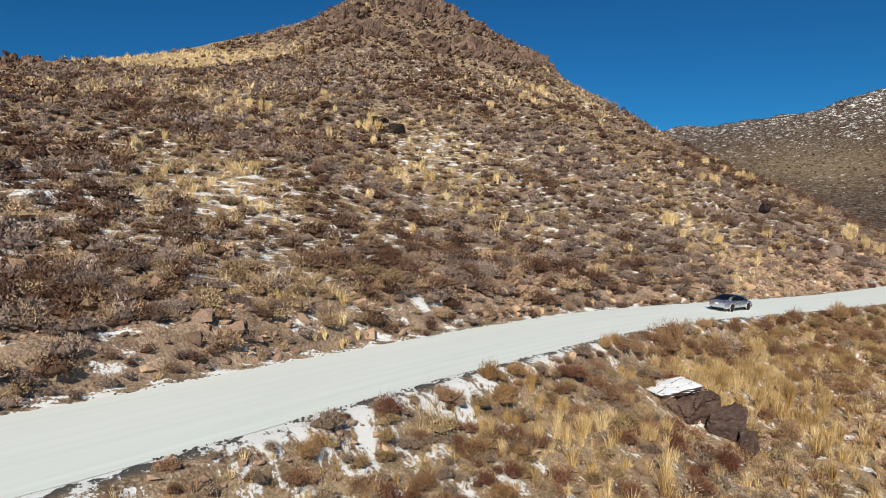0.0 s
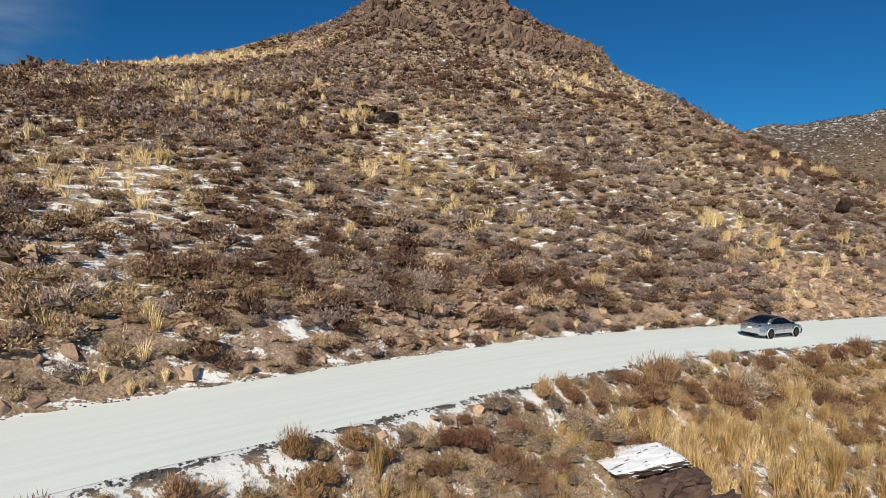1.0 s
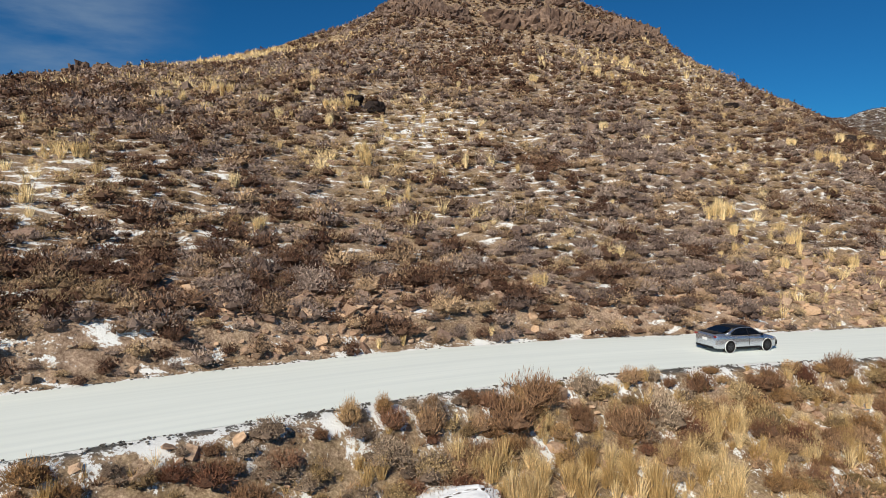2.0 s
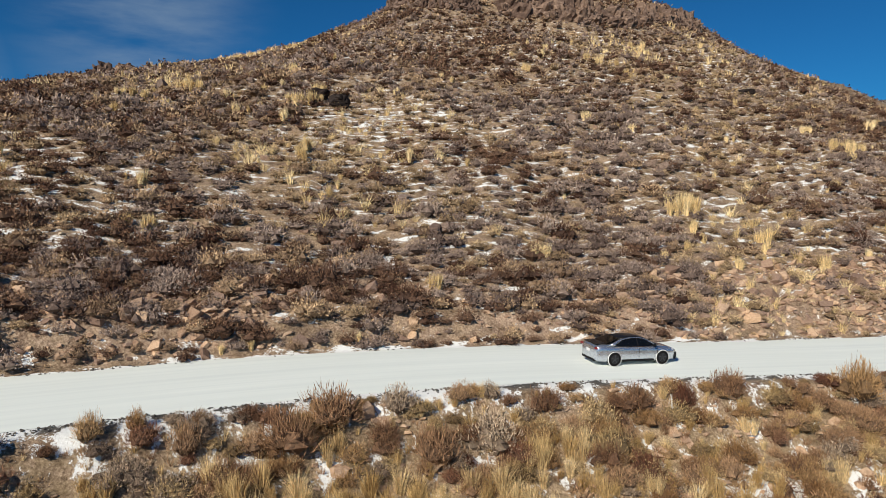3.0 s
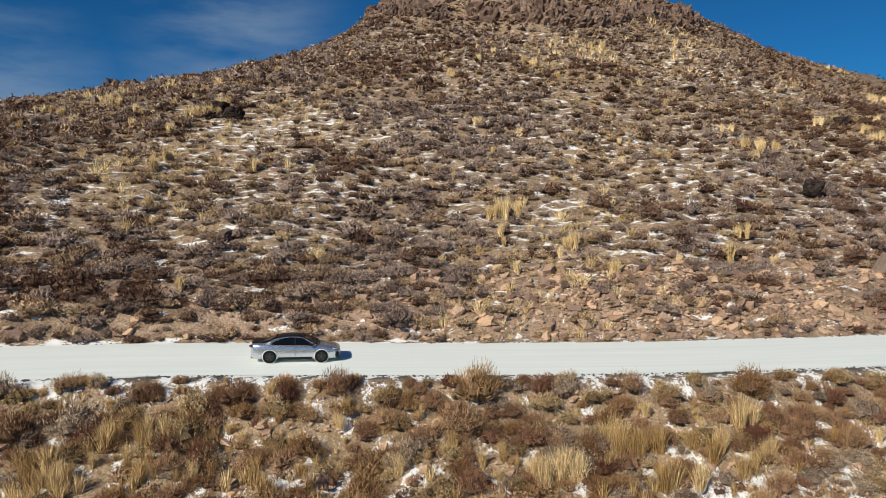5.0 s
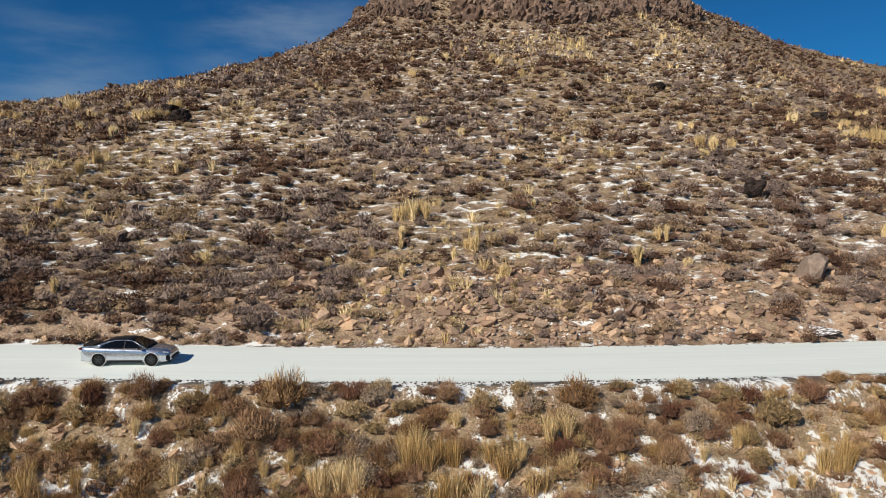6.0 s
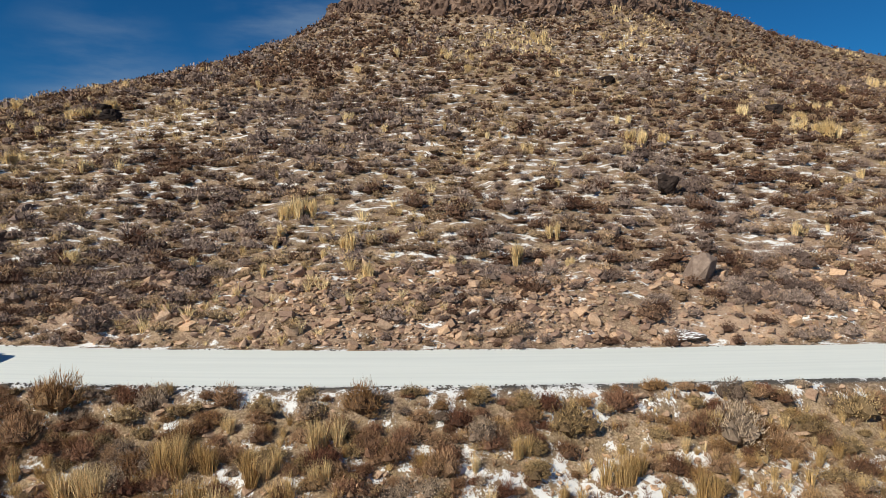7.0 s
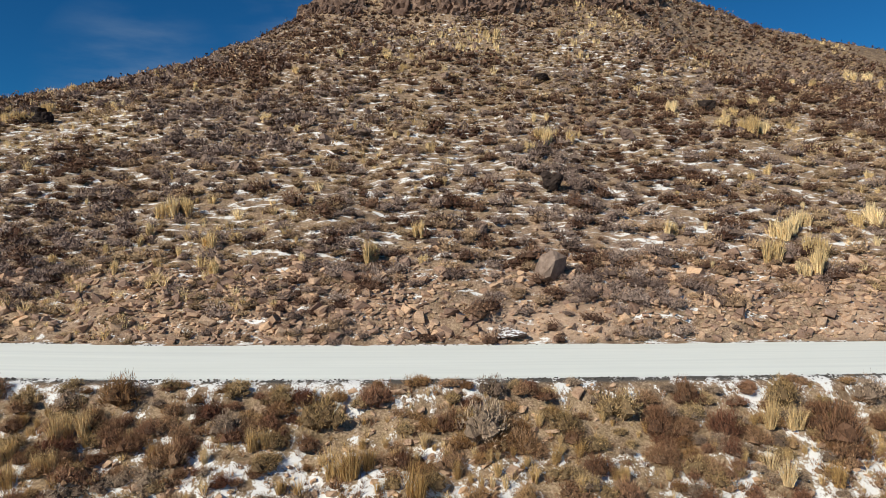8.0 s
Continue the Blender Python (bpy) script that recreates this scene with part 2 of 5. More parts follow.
def rock_material(name, a, b_, c, snow=0.0, scale=1.2):
    m, n, l, b = mat(name, 0.9)
    co = coords(n)
    info = n.new("ShaderNodeObjectInfo")
    geo = n.new("ShaderNodeNewGeometry")
    f, g = texnoise(n, l, co, scale * 5, 6, 0.7), texnoise(n, l, co, scale, 4, 0.6)
    col = ramp(n, l, f, [(0.25, a), (0.5, b_), (0.75, c)])
    vary = maths(n, l, "FRACT", maths(n, l, "ADD", info.outputs["Random"], maths(n, l, "MULTIPLY", geo.outputs["Random Per Island"], 0.9)))
    col = mixc(n, l, 1.0, col, ramp(n, l, vary, [(0, (0.65, 0.6, 0.58)), (0.5, (1, 1, 1)), (1, (1.25, 1.2, 1.1))]), "MULTIPLY")
    if snow:
        sep = n.new("ShaderNodeSeparateXYZ")
        l.new(geo.outputs["True Normal"], sep.inputs[0])
        lie = maths(n, l, "ADD", sep.outputs["Z"], maths(n, l, "MULTIPLY", maths(n, l, "SUBTRACT", maths(n, l, "ADD", maths(n, l, "MULTIPLY", f, 0.3), maths(n, l, "MULTIPLY", g, 0.7)), 0.5), 0.9))
        col = mixc(n, l, ramp(n, l, lie, [(1.0 - 0.14 * snow, (0, 0, 0)), (1.06 - 0.14 * snow, (1, 1, 1))]), col, (0.82, 0.84, 0.86))
    l.new(col, b.inputs["Base Color"])
    bump(n, l, b, maths(n, l, "ADD", f, g), 0.7, 0.08)
    return m


def plain(name, color, rough=0.5, metal=0.0, spec=0.5, coat=0.0):
    m, n, l, b = mat(name, rough, metal)
    b.inputs["Base Color"].default_value = (*color, 1)
    b.inputs["Specular IOR Level"].default_value = spec
    b.inputs["Coat Weight"].default_value = coat
    return m


GROUND, ROAD = ground_material(), road_material()
SAGE = plant_material("sagebrush_twigs", (0.2049, 0.132, 0.0847), (0.3941, 0.2697, 0.1661), (0.6137, 0.4333, 0.2604))
BROWN = plant_material("brown_brush_twigs", (0.0734, 0.0359, 0.0241), (0.1379, 0.0746, 0.048), (0.2152, 0.128, 0.0808))
RUST = plant_material("rust_brush_twigs", (0.204, 0.105, 0.0468), (0.357, 0.21, 0.0945), (0.51, 0.336, 0.171))
STRAW = plant_material("straw_blades", (0.42, 0.265, 0.105), (0.61, 0.43, 0.2), (0.77, 0.6, 0.34))
STRAW_PALE = plant_material("pale_straw_blades", (0.583, 0.4229, 0.2023), (0.7844, 0.5992, 0.3142), (0.9116, 0.7452, 0.4391))
MAUVE = plant_material("mauve_grey_twigs", (0.1564, 0.1116, 0.0931), (0.2855, 0.2131, 0.1783), (0.4277, 0.3303, 0.268))
UMBER = plant_material("umber_brush_twigs", (0.1688, 0.0849, 0.049), (0.3013, 0.1751, 0.0981), (0.4579, 0.293, 0.1701))
ASH = plant_material("ash_grey_twigs", (0.2215, 0.1635, 0.1205), (0.3636, 0.2738, 0.1978), (0.5191, 0.4019, 0.2852))
OLIVE = plant_material("olive_tan_twigs", (0.2369, 0.1586, 0.0745), (0.4027, 0.2827, 0.1371), (0.5922, 0.4364, 0.2328))
RED_TWIG = plant_material("red_brown_twigs", (0.1477, 0.0619, 0.037), (0.25, 0.1238, 0.0748), (0.3636, 0.2103, 0.1258))
TAUPE = plant_material("taupe_twigs", (0.2636, 0.1798, 0.1014), (0.4093, 0.2893, 0.1667), (0.5684, 0.4191, 0.2438))
PALE = plant_material("pale_dry_tufts", (0.3115, 0.2152, 0.1185), (0.4845, 0.3475, 0.1958), (0.6691, 0.502, 0.2988))
TAN_ROCK = rock_material("tan_rock", (0.2856, 0.1776, 0.117), (0.51, 0.3552, 0.243), (0.6732, 0.5088, 0.369))
RED_ROCK = rock_material("red_rock", (0.1728, 0.1045, 0.0765), (0.3264, 0.2232, 0.1665), (0.48, 0.3562, 0.27))
DARK_ROCK = rock_material("dark_rock", (0.035, 0.026, 0.024), (0.075, 0.053, 0.046), (0.15, 0.11, 0.095), 2.0, 0.6)
BASALT = rock_material("basalt", (0.04, 0.026, 0.022), (0.088, 0.058, 0.049), (0.17, 0.118, 0.1), 0.0, 0.6)
GREY_ROCK = rock_material("grey_brown_rock", (0.1, 0.072, 0.06), (0.21, 0.155, 0.128), (0.34, 0.265, 0.22), 0.0, 0.8)
SLAB_ROCK = rock_material("slab_rock", (0.13, 0.095, 0.078), (0.22, 0.17, 0.143), (0.34, 0.275, 0.235), 0.0, 0.5)
BARE_DARK = rock_material("bare_dark_rock", (0.015, 0.011, 0.01), (0.032, 0.023, 0.02), (0.075, 0.055, 0.047), 0.0, 0.6)
PALE_ROCK = rock_material("pale_stone", (0.26, 0.2, 0.15), (0.45, 0.37, 0.29), (0.62, 0.54, 0.44))
GRIT = rock_material("dark_grit", (0.05, 0.048, 0.045), (0.11, 0.105, 0.098), (0.2, 0.185, 0.165))
CRAG_ROCK = rock_material("crag_rock", (0.078, 0.0507, 0.0391), (0.18, 0.1227, 0.0943), (0.348, 0.2537, 0.1955), 0.0, 0.5)


# ---- mesh helpers ----
def mesh_from(name, verts, tris, material, tint=None, smooth_faces=False, wood_shade=None):
    me = bpy.data.meshes.new(name)
    nv, nf = len(verts), len(tris)
    k = tris.shape[1]
    me.vertices.add(nv)
    me.vertices.foreach_set("co", np.ascontiguousarray(verts, np.float32).ravel())
    me.loops.add(nf * k)
    me.loops.foreach_set("vertex_index", np.ascontiguousarray(tris, np.int32).ravel())
    me.polygons.add(nf)
    me.polygons.foreach_set("loop_start", np.arange(0, nf * k, k, dtype=np.int32))
    me.polygons.foreach_set("use_smooth", np.full(nf, smooth_faces))
    me.update(calc_edges=True)
    if tint is not None:
        me.attributes.new("tint", "FLOAT", "POINT").data.foreach_set("value", np.ascontiguousarray(tint, np.float32))
    if wood_shade is not None:
        me.attributes.new("wood_shade", "FLOAT", "POINT").data.foreach_set("value", np.ascontiguousarray(wood_shade, np.float32))
    me.materials.append(material)
    return me


def part(name, bm, material, parent, label=""):
    me = bpy.data.meshes.new(name)
    bm.to_mesh(me)
    bm.free()
    me.materials.append(material)
    ob = new(name, me)
    ob.parent = parent
    return tagged(ob, label)


# ---- ground: one sheet from the near slope to the horizon ----
def build_ground():
    wide = np.cumsum(np.minimum(0.8 * 1.12 ** np.arange(1, 400), 8.0))
    wide = wide[wide < 800]
    rim = wide[-1] + np.cumsum(6.0 * 1.25 ** np.arange(1, 20))
    out = np.concatenate([wide, rim[rim < 3500]])
    back = np.cumsum(0.6 * 1.14 ** np.arange(1, 90))
    back = back[back < 3500]
    ss = np.concatenate([(-20 - back)[::-1], np.arange(-20, 150, 0.6), 150 + out])
    dd = np.concatenate([(10 - back)[::-1], np.arange(10, 46, 0.36), np.arange(46, 150, 1.0), 150 + out])
    S, D = np.meshgrid(ss, dd)
    X, Y = to_xy(S, D)
    Z = height_sd(S, D)
    up, down = D - road_mid(S) - HALF, road_mid(S) - HALF - D
    verts = np.stack([X, Y, Z], -1).reshape(-1, 3)
    r, c = S.shape
    i = np.arange(r * c).reshape(r, c)
    quads = np.stack([i[:-1, :-1], i[:-1, 1:], i[1:, 1:], i[1:, :-1]], -1).reshape(-1, 4)
    me = mesh_from("ground", verts, quads, GROUND, None, True)
    snow = np.full(S.shape, 0.40)
    drift = 0.16 * fbm(X, Y, 22, 111, 3)
    snow = np.where(up > 0, 0.423 + 0.4 * drift + 0.03 * (1 - smooth(18, 42, S)) * (1 - smooth(25, 45, up)) - 0.035 * (1 - smooth(3, 8, up)) - 0.01 * smooth(25, 70, up) - 0.12 * smooth(70, 110, up), snow)
    snow = np.where((up > 0) & (up < 0.8), 0.485 - 0.12 * up, snow)
    snow = np.where(down > 0, 0.492 + 0.02 * (1 - smooth(14, 26, S)) - 0.07 * smooth(0.8 + 0.6 * (1 - smooth(14, 26, S)), 1.8 + 0.8 * (1 - smooth(14, 26, S)), down) + 0.8 * drift + 0.06 * smooth(48, 58, S) * smooth(3, 4.5, down), snow)
    gravel = np.where(down > -0.6, 1 - smooth(0.3, 0.75, down), 0.0)
    snow = np.where(np.abs(down - 0.1) < 0.13, 0.46, snow)
    snow = np.where((up <= 0) & (down <= 0), 0.8, snow)
    rad = np.hypot(X, Y)
    snow = np.where(rad > 300, 0.34 + 0.085 * smooth(30, 90, Z), snow)
    flank = smooth(95, 118, S)
    red = smooth(0, 1, up) * (1 - smooth(5 + 5 * flank, 12 + 14 * flank, up)) * 0.9
    me.attributes.new("snow", "FLOAT", "POINT").data.foreach_set("value", snow.ravel().astype(np.float32))
    me.attributes.new("verge", "FLOAT", "POINT").data.foreach_set("value", (down > 0).ravel().astype(np.float32))
    uv = me.uv_layers.new(name="UVMap")
    uv.data.foreach_set("uv", np.stack([S.ravel()[quads.ravel()], D.ravel()[quads.ravel()]], -1).astype(np.float32).ravel())
    me.attributes.new("far", "FLOAT", "POINT").data.foreach_set("value", smooth(200, 330, rad).ravel().astype(np.float32))
    straw = np.exp(-((X + 58) ** 2 / 19 ** 2 + (Y - 154) ** 2 / 12 ** 2)) * 0.9 + 0.18 * smooth(1.0, 2.5, down)
    bare = 0.8 * smooth(0.06, 0.2, fbm(X, Y, 9.0, 141, 3)) * smooth(0.2, 0.7, up) * (1 - smooth(2.2, 4.5, up)) * smooth(58, 66, S)
    straw = straw + 0.3 * np.exp(-((X - 250) ** 2 / 45 ** 2 + (Y - 430) ** 2 / 60 ** 2))
    me.attributes.new("straw", "FLOAT", "POINT").data.foreach_set("value", straw.ravel().astype(np.float32))
    me.attributes.new("bare", "FLOAT", "POINT").data.foreach_set("value", bare.ravel().astype(np.float32))
    me.attributes.new("gravel", "FLOAT", "POINT").data.foreach_set("value", gravel.ravel().astype(np.float32))
    me.attributes.new("red", "FLOAT", "POINT").data.foreach_set("value", red.ravel().astype(np.float32))
    return tagged(new("ground", me), "dry brown hillside soil with thin patches of snow", "hillside", kind="structure")


build_ground()


def build_road():
    ss = np.arange(-120, 260, 0.5)
    ff = np.linspace(-1, 1, 15)
    S, Fr = np.meshgrid(ss, ff)
    ragged = HALF + 0.35 * fbm(ss, ss * 0 + 3, 3.0, 31, 4)
    ragged2 = HALF + 0.15 * fbm(ss, ss * 0 + 9, 6.0, 37, 3)
    half = np.where(Fr > 0, ragged, ragged2)
    D = road_mid(S) + Fr * half
    X, Y = to_xy(S, D)
    Z = grade(S) - 0.035 * (HALF - Fr * half) + 0.03 * (1 - Fr ** 4) + 0.012 + 0.02 * fbm(S, D * 6, 9, 41, 3)
    i = np.arange(S.size).reshape(S.shape)
    quads = np.stack([i[:-1, :-1], i[:-1, 1:], i[1:, 1:], i[1:, :-1]], -1).reshape(-1, 4)
    me = mesh_from("road", np.stack([X, Y, Z], -1).reshape(-1, 3), quads, ROAD, None, True)
    uv = me.uv_layers.new(name="UVMap")
    flat = np.stack([S.ravel()[quads.ravel()], D.ravel()[quads.ravel()] - road_mid(S.ravel()[quads.ravel()])], -1)
    uv.data.foreach_set("uv", flat.astype(np.float32).ravel())
    return tagged(new("road", me), "gravel road under packed white snow with tyre streaks", "road", kind="structure")


build_road()


# ---- plants ----
rng = np.random.default_rng(7)


def tuft_template(seed, blades, spread=0.45, wide=0.035, simple=False):
    """Bunchgrass: thin blades fanning up from a small foot, height about 1."""
    g = np.random.default_rng(seed)
    ph, rr = g.uniform(0, 2 * math.pi, blades), np.sqrt(g.uniform(0, 1, blades))
    foot = np.stack([np.cos(ph) * rr * 0.16, np.sin(ph) * rr * 0.16, np.full(blades, -0.05)], -1)
    out = np.stack([np.cos(ph), np.sin(ph), np.zeros(blades)], -1) * (rr * spread * g.uniform(0.3, 1.2, blades))[:, None]
    hgt = g.uniform(0.55, 1.05, blades) * (1 - 0.25 * rr)
    tip = foot + out + np.stack([g.normal(0, 0.12, blades), g.normal(0, 0.12, blades), hgt], -1)
    midp = foot * 0.5 + tip * 0.5 - out * 0.16 + np.array([0, 0, 0.06])
    t = g.uniform(0, math.pi, blades)
    side = np.stack([np.cos(t), np.sin(t), np.zeros(blades)], -1) * wide
    if simple:
        return np.stack([foot - side, foot + side, tip], 1).reshape(-1, 3), np.arange(blades * 3).reshape(-1, 3)
    v = np.stack([foot - side, foot + side, midp + side * 0.8, tip, midp - side * 0.8], 1).reshape(-1, 3)
    k = np.arange(blades)[:, None] * 5
    return v, np.concatenate([k + [0, 1, 2], k + [0, 2, 4], k + [4, 2, 3]])


def scatter_stuff(name, templates, pts, size, tall, tint, material, label, category):
    """Many plants joined into one object of kind stuff."""
    V, T, C, W, off = [], [], [], [], 0
    which = rng.integers(0, len(templates), len(pts))
    turn = rng.uniform(0, 2 * math.pi, len(pts))
    for i, (tv, tt, *core_shade) in enumerate(templates):
        sel = np.nonzero(which == i)[0]
        if not len(sel):
            continue
        c, s_ = np.cos(turn[sel])[:, None], np.sin(turn[sel])[:, None]
        x = (tv[:, 0] * c - tv[:, 1] * s_) * size[sel, None] + pts[sel, 0, None]
        y = (tv[:, 0] * s_ + tv[:, 1] * c) * size[sel, None] + pts[sel, 1, None]
        z = tv[:, 2] * tall[sel, None] + pts[sel, 2, None]
        V.append(np.stack([x, y, z], -1).reshape(-1, 3))
        T.append((tt[None] + (np.arange(len(sel)) * len(tv))[:, None, None]).reshape(-1, 3) + off)
        C.append(np.repeat(tint[sel], len(tv)))
        W.append(np.tile(core_shade[0] if core_shade else np.zeros(len(tv)), len(sel)))
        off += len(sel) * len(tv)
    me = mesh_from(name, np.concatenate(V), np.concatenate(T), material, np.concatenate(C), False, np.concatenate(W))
    return tagged(new(name, me), label, category, kind="stuff")


def jittered(s0, s1, d0, d1, gap):
    """Points spread over a stretch of the plan, about gap apart; columns s, d."""
    a, b = np.meshgrid(np.arange(s0, s1, gap), np.arange(d0, d1, gap))
    p = np.stack([a.ravel(), b.ravel()], -1)
    return p + rng.uniform(-0.5, 0.5, p.shape) * gap


def planted(sd_):
    x, y = to_xy(sd_[:, 0], sd_[:, 1])
    return np.stack([x, y, height_sd(sd_[:, 0], sd_[:, 1])], -1)


def uphill(sd_):
    return sd_[:, 1] - road_mid(sd_[:, 0]) - HALF


def lobed_template(seed, lobes, twigs, long=0.22, wide=0.05, up=0.35, core=0.66, seg=5, rings=1):
    """A low ragged shrub: several rounded lobes bristling with short twigs; radius about 1, height about 0.8."""
    g = np.random.default_rng(seed)
    V, T, off = [], [], 0
    ang = g.uniform(0, 2 * math.pi, lobes)
    far = np.sqrt(g.uniform(0.05, 1, lobes)) * 0.58
    far[0] = 0.05
    centre = np.stack([np.cos(ang) * far, np.sin(ang) * far, np.full(lobes, 0.06)], -1)
    radius = g.uniform(0.34, 0.56, lobes) * (1.2 - 0.4 * far)
    rise = g.uniform(0.95, 1.4, lobes)
    for c, r, h in zip(centre, radius, rise):
        if not core:
            break
        pts = [c + [0, 0, r * h * core]]
        for q in range(rings):
            a = (q + 1) / rings * 1.3
            for k in range(seg):
                t = 2 * math.pi * (k + 0.5 * q) / seg + g.uniform(-0.3, 0.3)
                w = r * core * g.uniform(0.85, 1.12) * math.sin(a)
                pts.append(c + [w * math.cos(t), w * math.sin(t), r * h * core * (math.cos(a) * g.uniform(0.8, 1.15) + g.uniform(-0.08, 0.12))])
        pts.append(c * [0.6, 0.6, 0] - [0, 0, 0.12])
        last = len(pts) - 1
        for k in range(seg):
            n_ = (k + 1) % seg
            T.append((off, off + 1 + k, off + 1 + n_))
            for q in range(rings - 1):
                a0, a1 = off + 1 + q * seg, off + 1 + (q + 1) * seg
                T += [(a0 + k, a1 + k, a1 + n_), (a0 + k, a1 + n_, a0 + n_)]
            low = off + 1 + (rings - 1) * seg
            T.append((low + k, off + last, low + n_))
        V += pts
        off += len(pts)
    pick = g.choice(lobes, twigs, p=radius ** 2 / np.sum(radius ** 2))
    th, ph = np.arccos(g.uniform(-0.12, 1.0, twigs)), g.uniform(0, 2 * math.pi, twigs)
    nrm = np.stack([np.sin(th) * np.cos(ph), np.sin(th) * np.sin(ph), np.cos(th)], -1)
    shape = np.stack([radius[pick], radius[pick], radius[pick] * rise[pick]], -1)
    base = centre[pick] + nrm * shape * g.uniform(0.62, 0.98, (twigs, 1))
    way = nrm * 0.8 + g.normal(0, 0.5, (twigs, 3)) + np.array([0, 0, up])
    way /= np.linalg.norm(way, axis=1)[:, None]
    side = np.cross(way, g.normal(0, 1, (twigs, 3)))
    side /= np.linalg.norm(side, axis=1)[:, None]
    ln, wd = long * g.uniform(0.4, 1.5, (twigs, 1)), wide * g.uniform(0.6, 1.4, (twigs, 1))
    tv = np.stack([base - side * wd * 0.7, base + way * ln * 0.5 + side * wd, base + way * ln], 1).reshape(-1, 3)
    tt = np.arange(twigs * 3).reshape(-1, 3) + off
    # 1 on the lobe cores: the shade inside a bush, put into its colour
    wood_shade = np.concatenate([np.ones(len(V)), np.zeros(len(tv))])
    return np.concatenate([np.array(V).reshape(-1, 3), tv]), np.concatenate([np.array(T, int).reshape(-1, 3), tt]), wood_shade


FINE = [lobed_template(100 + k, 7, 330, 0.16, 0.036, 0.35, 0.55, 5, 1) for k in range(8)]
MIDDLE = [lobed_template(150 + k, 6, 190, 0.18, 0.055, 0.35, 0.56, 5, 1) for k in range(8)]
SMALL = [lobed_template(180 + k, 5, 70, 0.22, 0.092, 0.35, 0.58, 5, 1) for k in range(8)]
COARSE = [lobed_template(200 + k, 3, 19, 0.3, 0.18, 0.35, 0.66, 4, 1) for k in range(8)]
SCRUB = [lobed_template(250 + k, 1, 3, 0.5, 0.25, 0.4, 0.8) for k in range(4)]
TUFT_FINE = [tuft_template(500 + k, 52, 0.5, 0.011) for k in range(5)]
TUFT_COARSE = [tuft_template(600 + k, 14, 0.3, 0.055, True) for k in range(5)]
THIN = [tuft_template(670 + k, 24, 0.45, 0.02, True) for k in range(5)]
BLADES = [tuft_template(690 + k, 16, 0.9, 0.022, True) for k in range(6)]
WISP = [tuft_template(650 + k, 9, 1.0, 0.07, True) for k in range(6)]


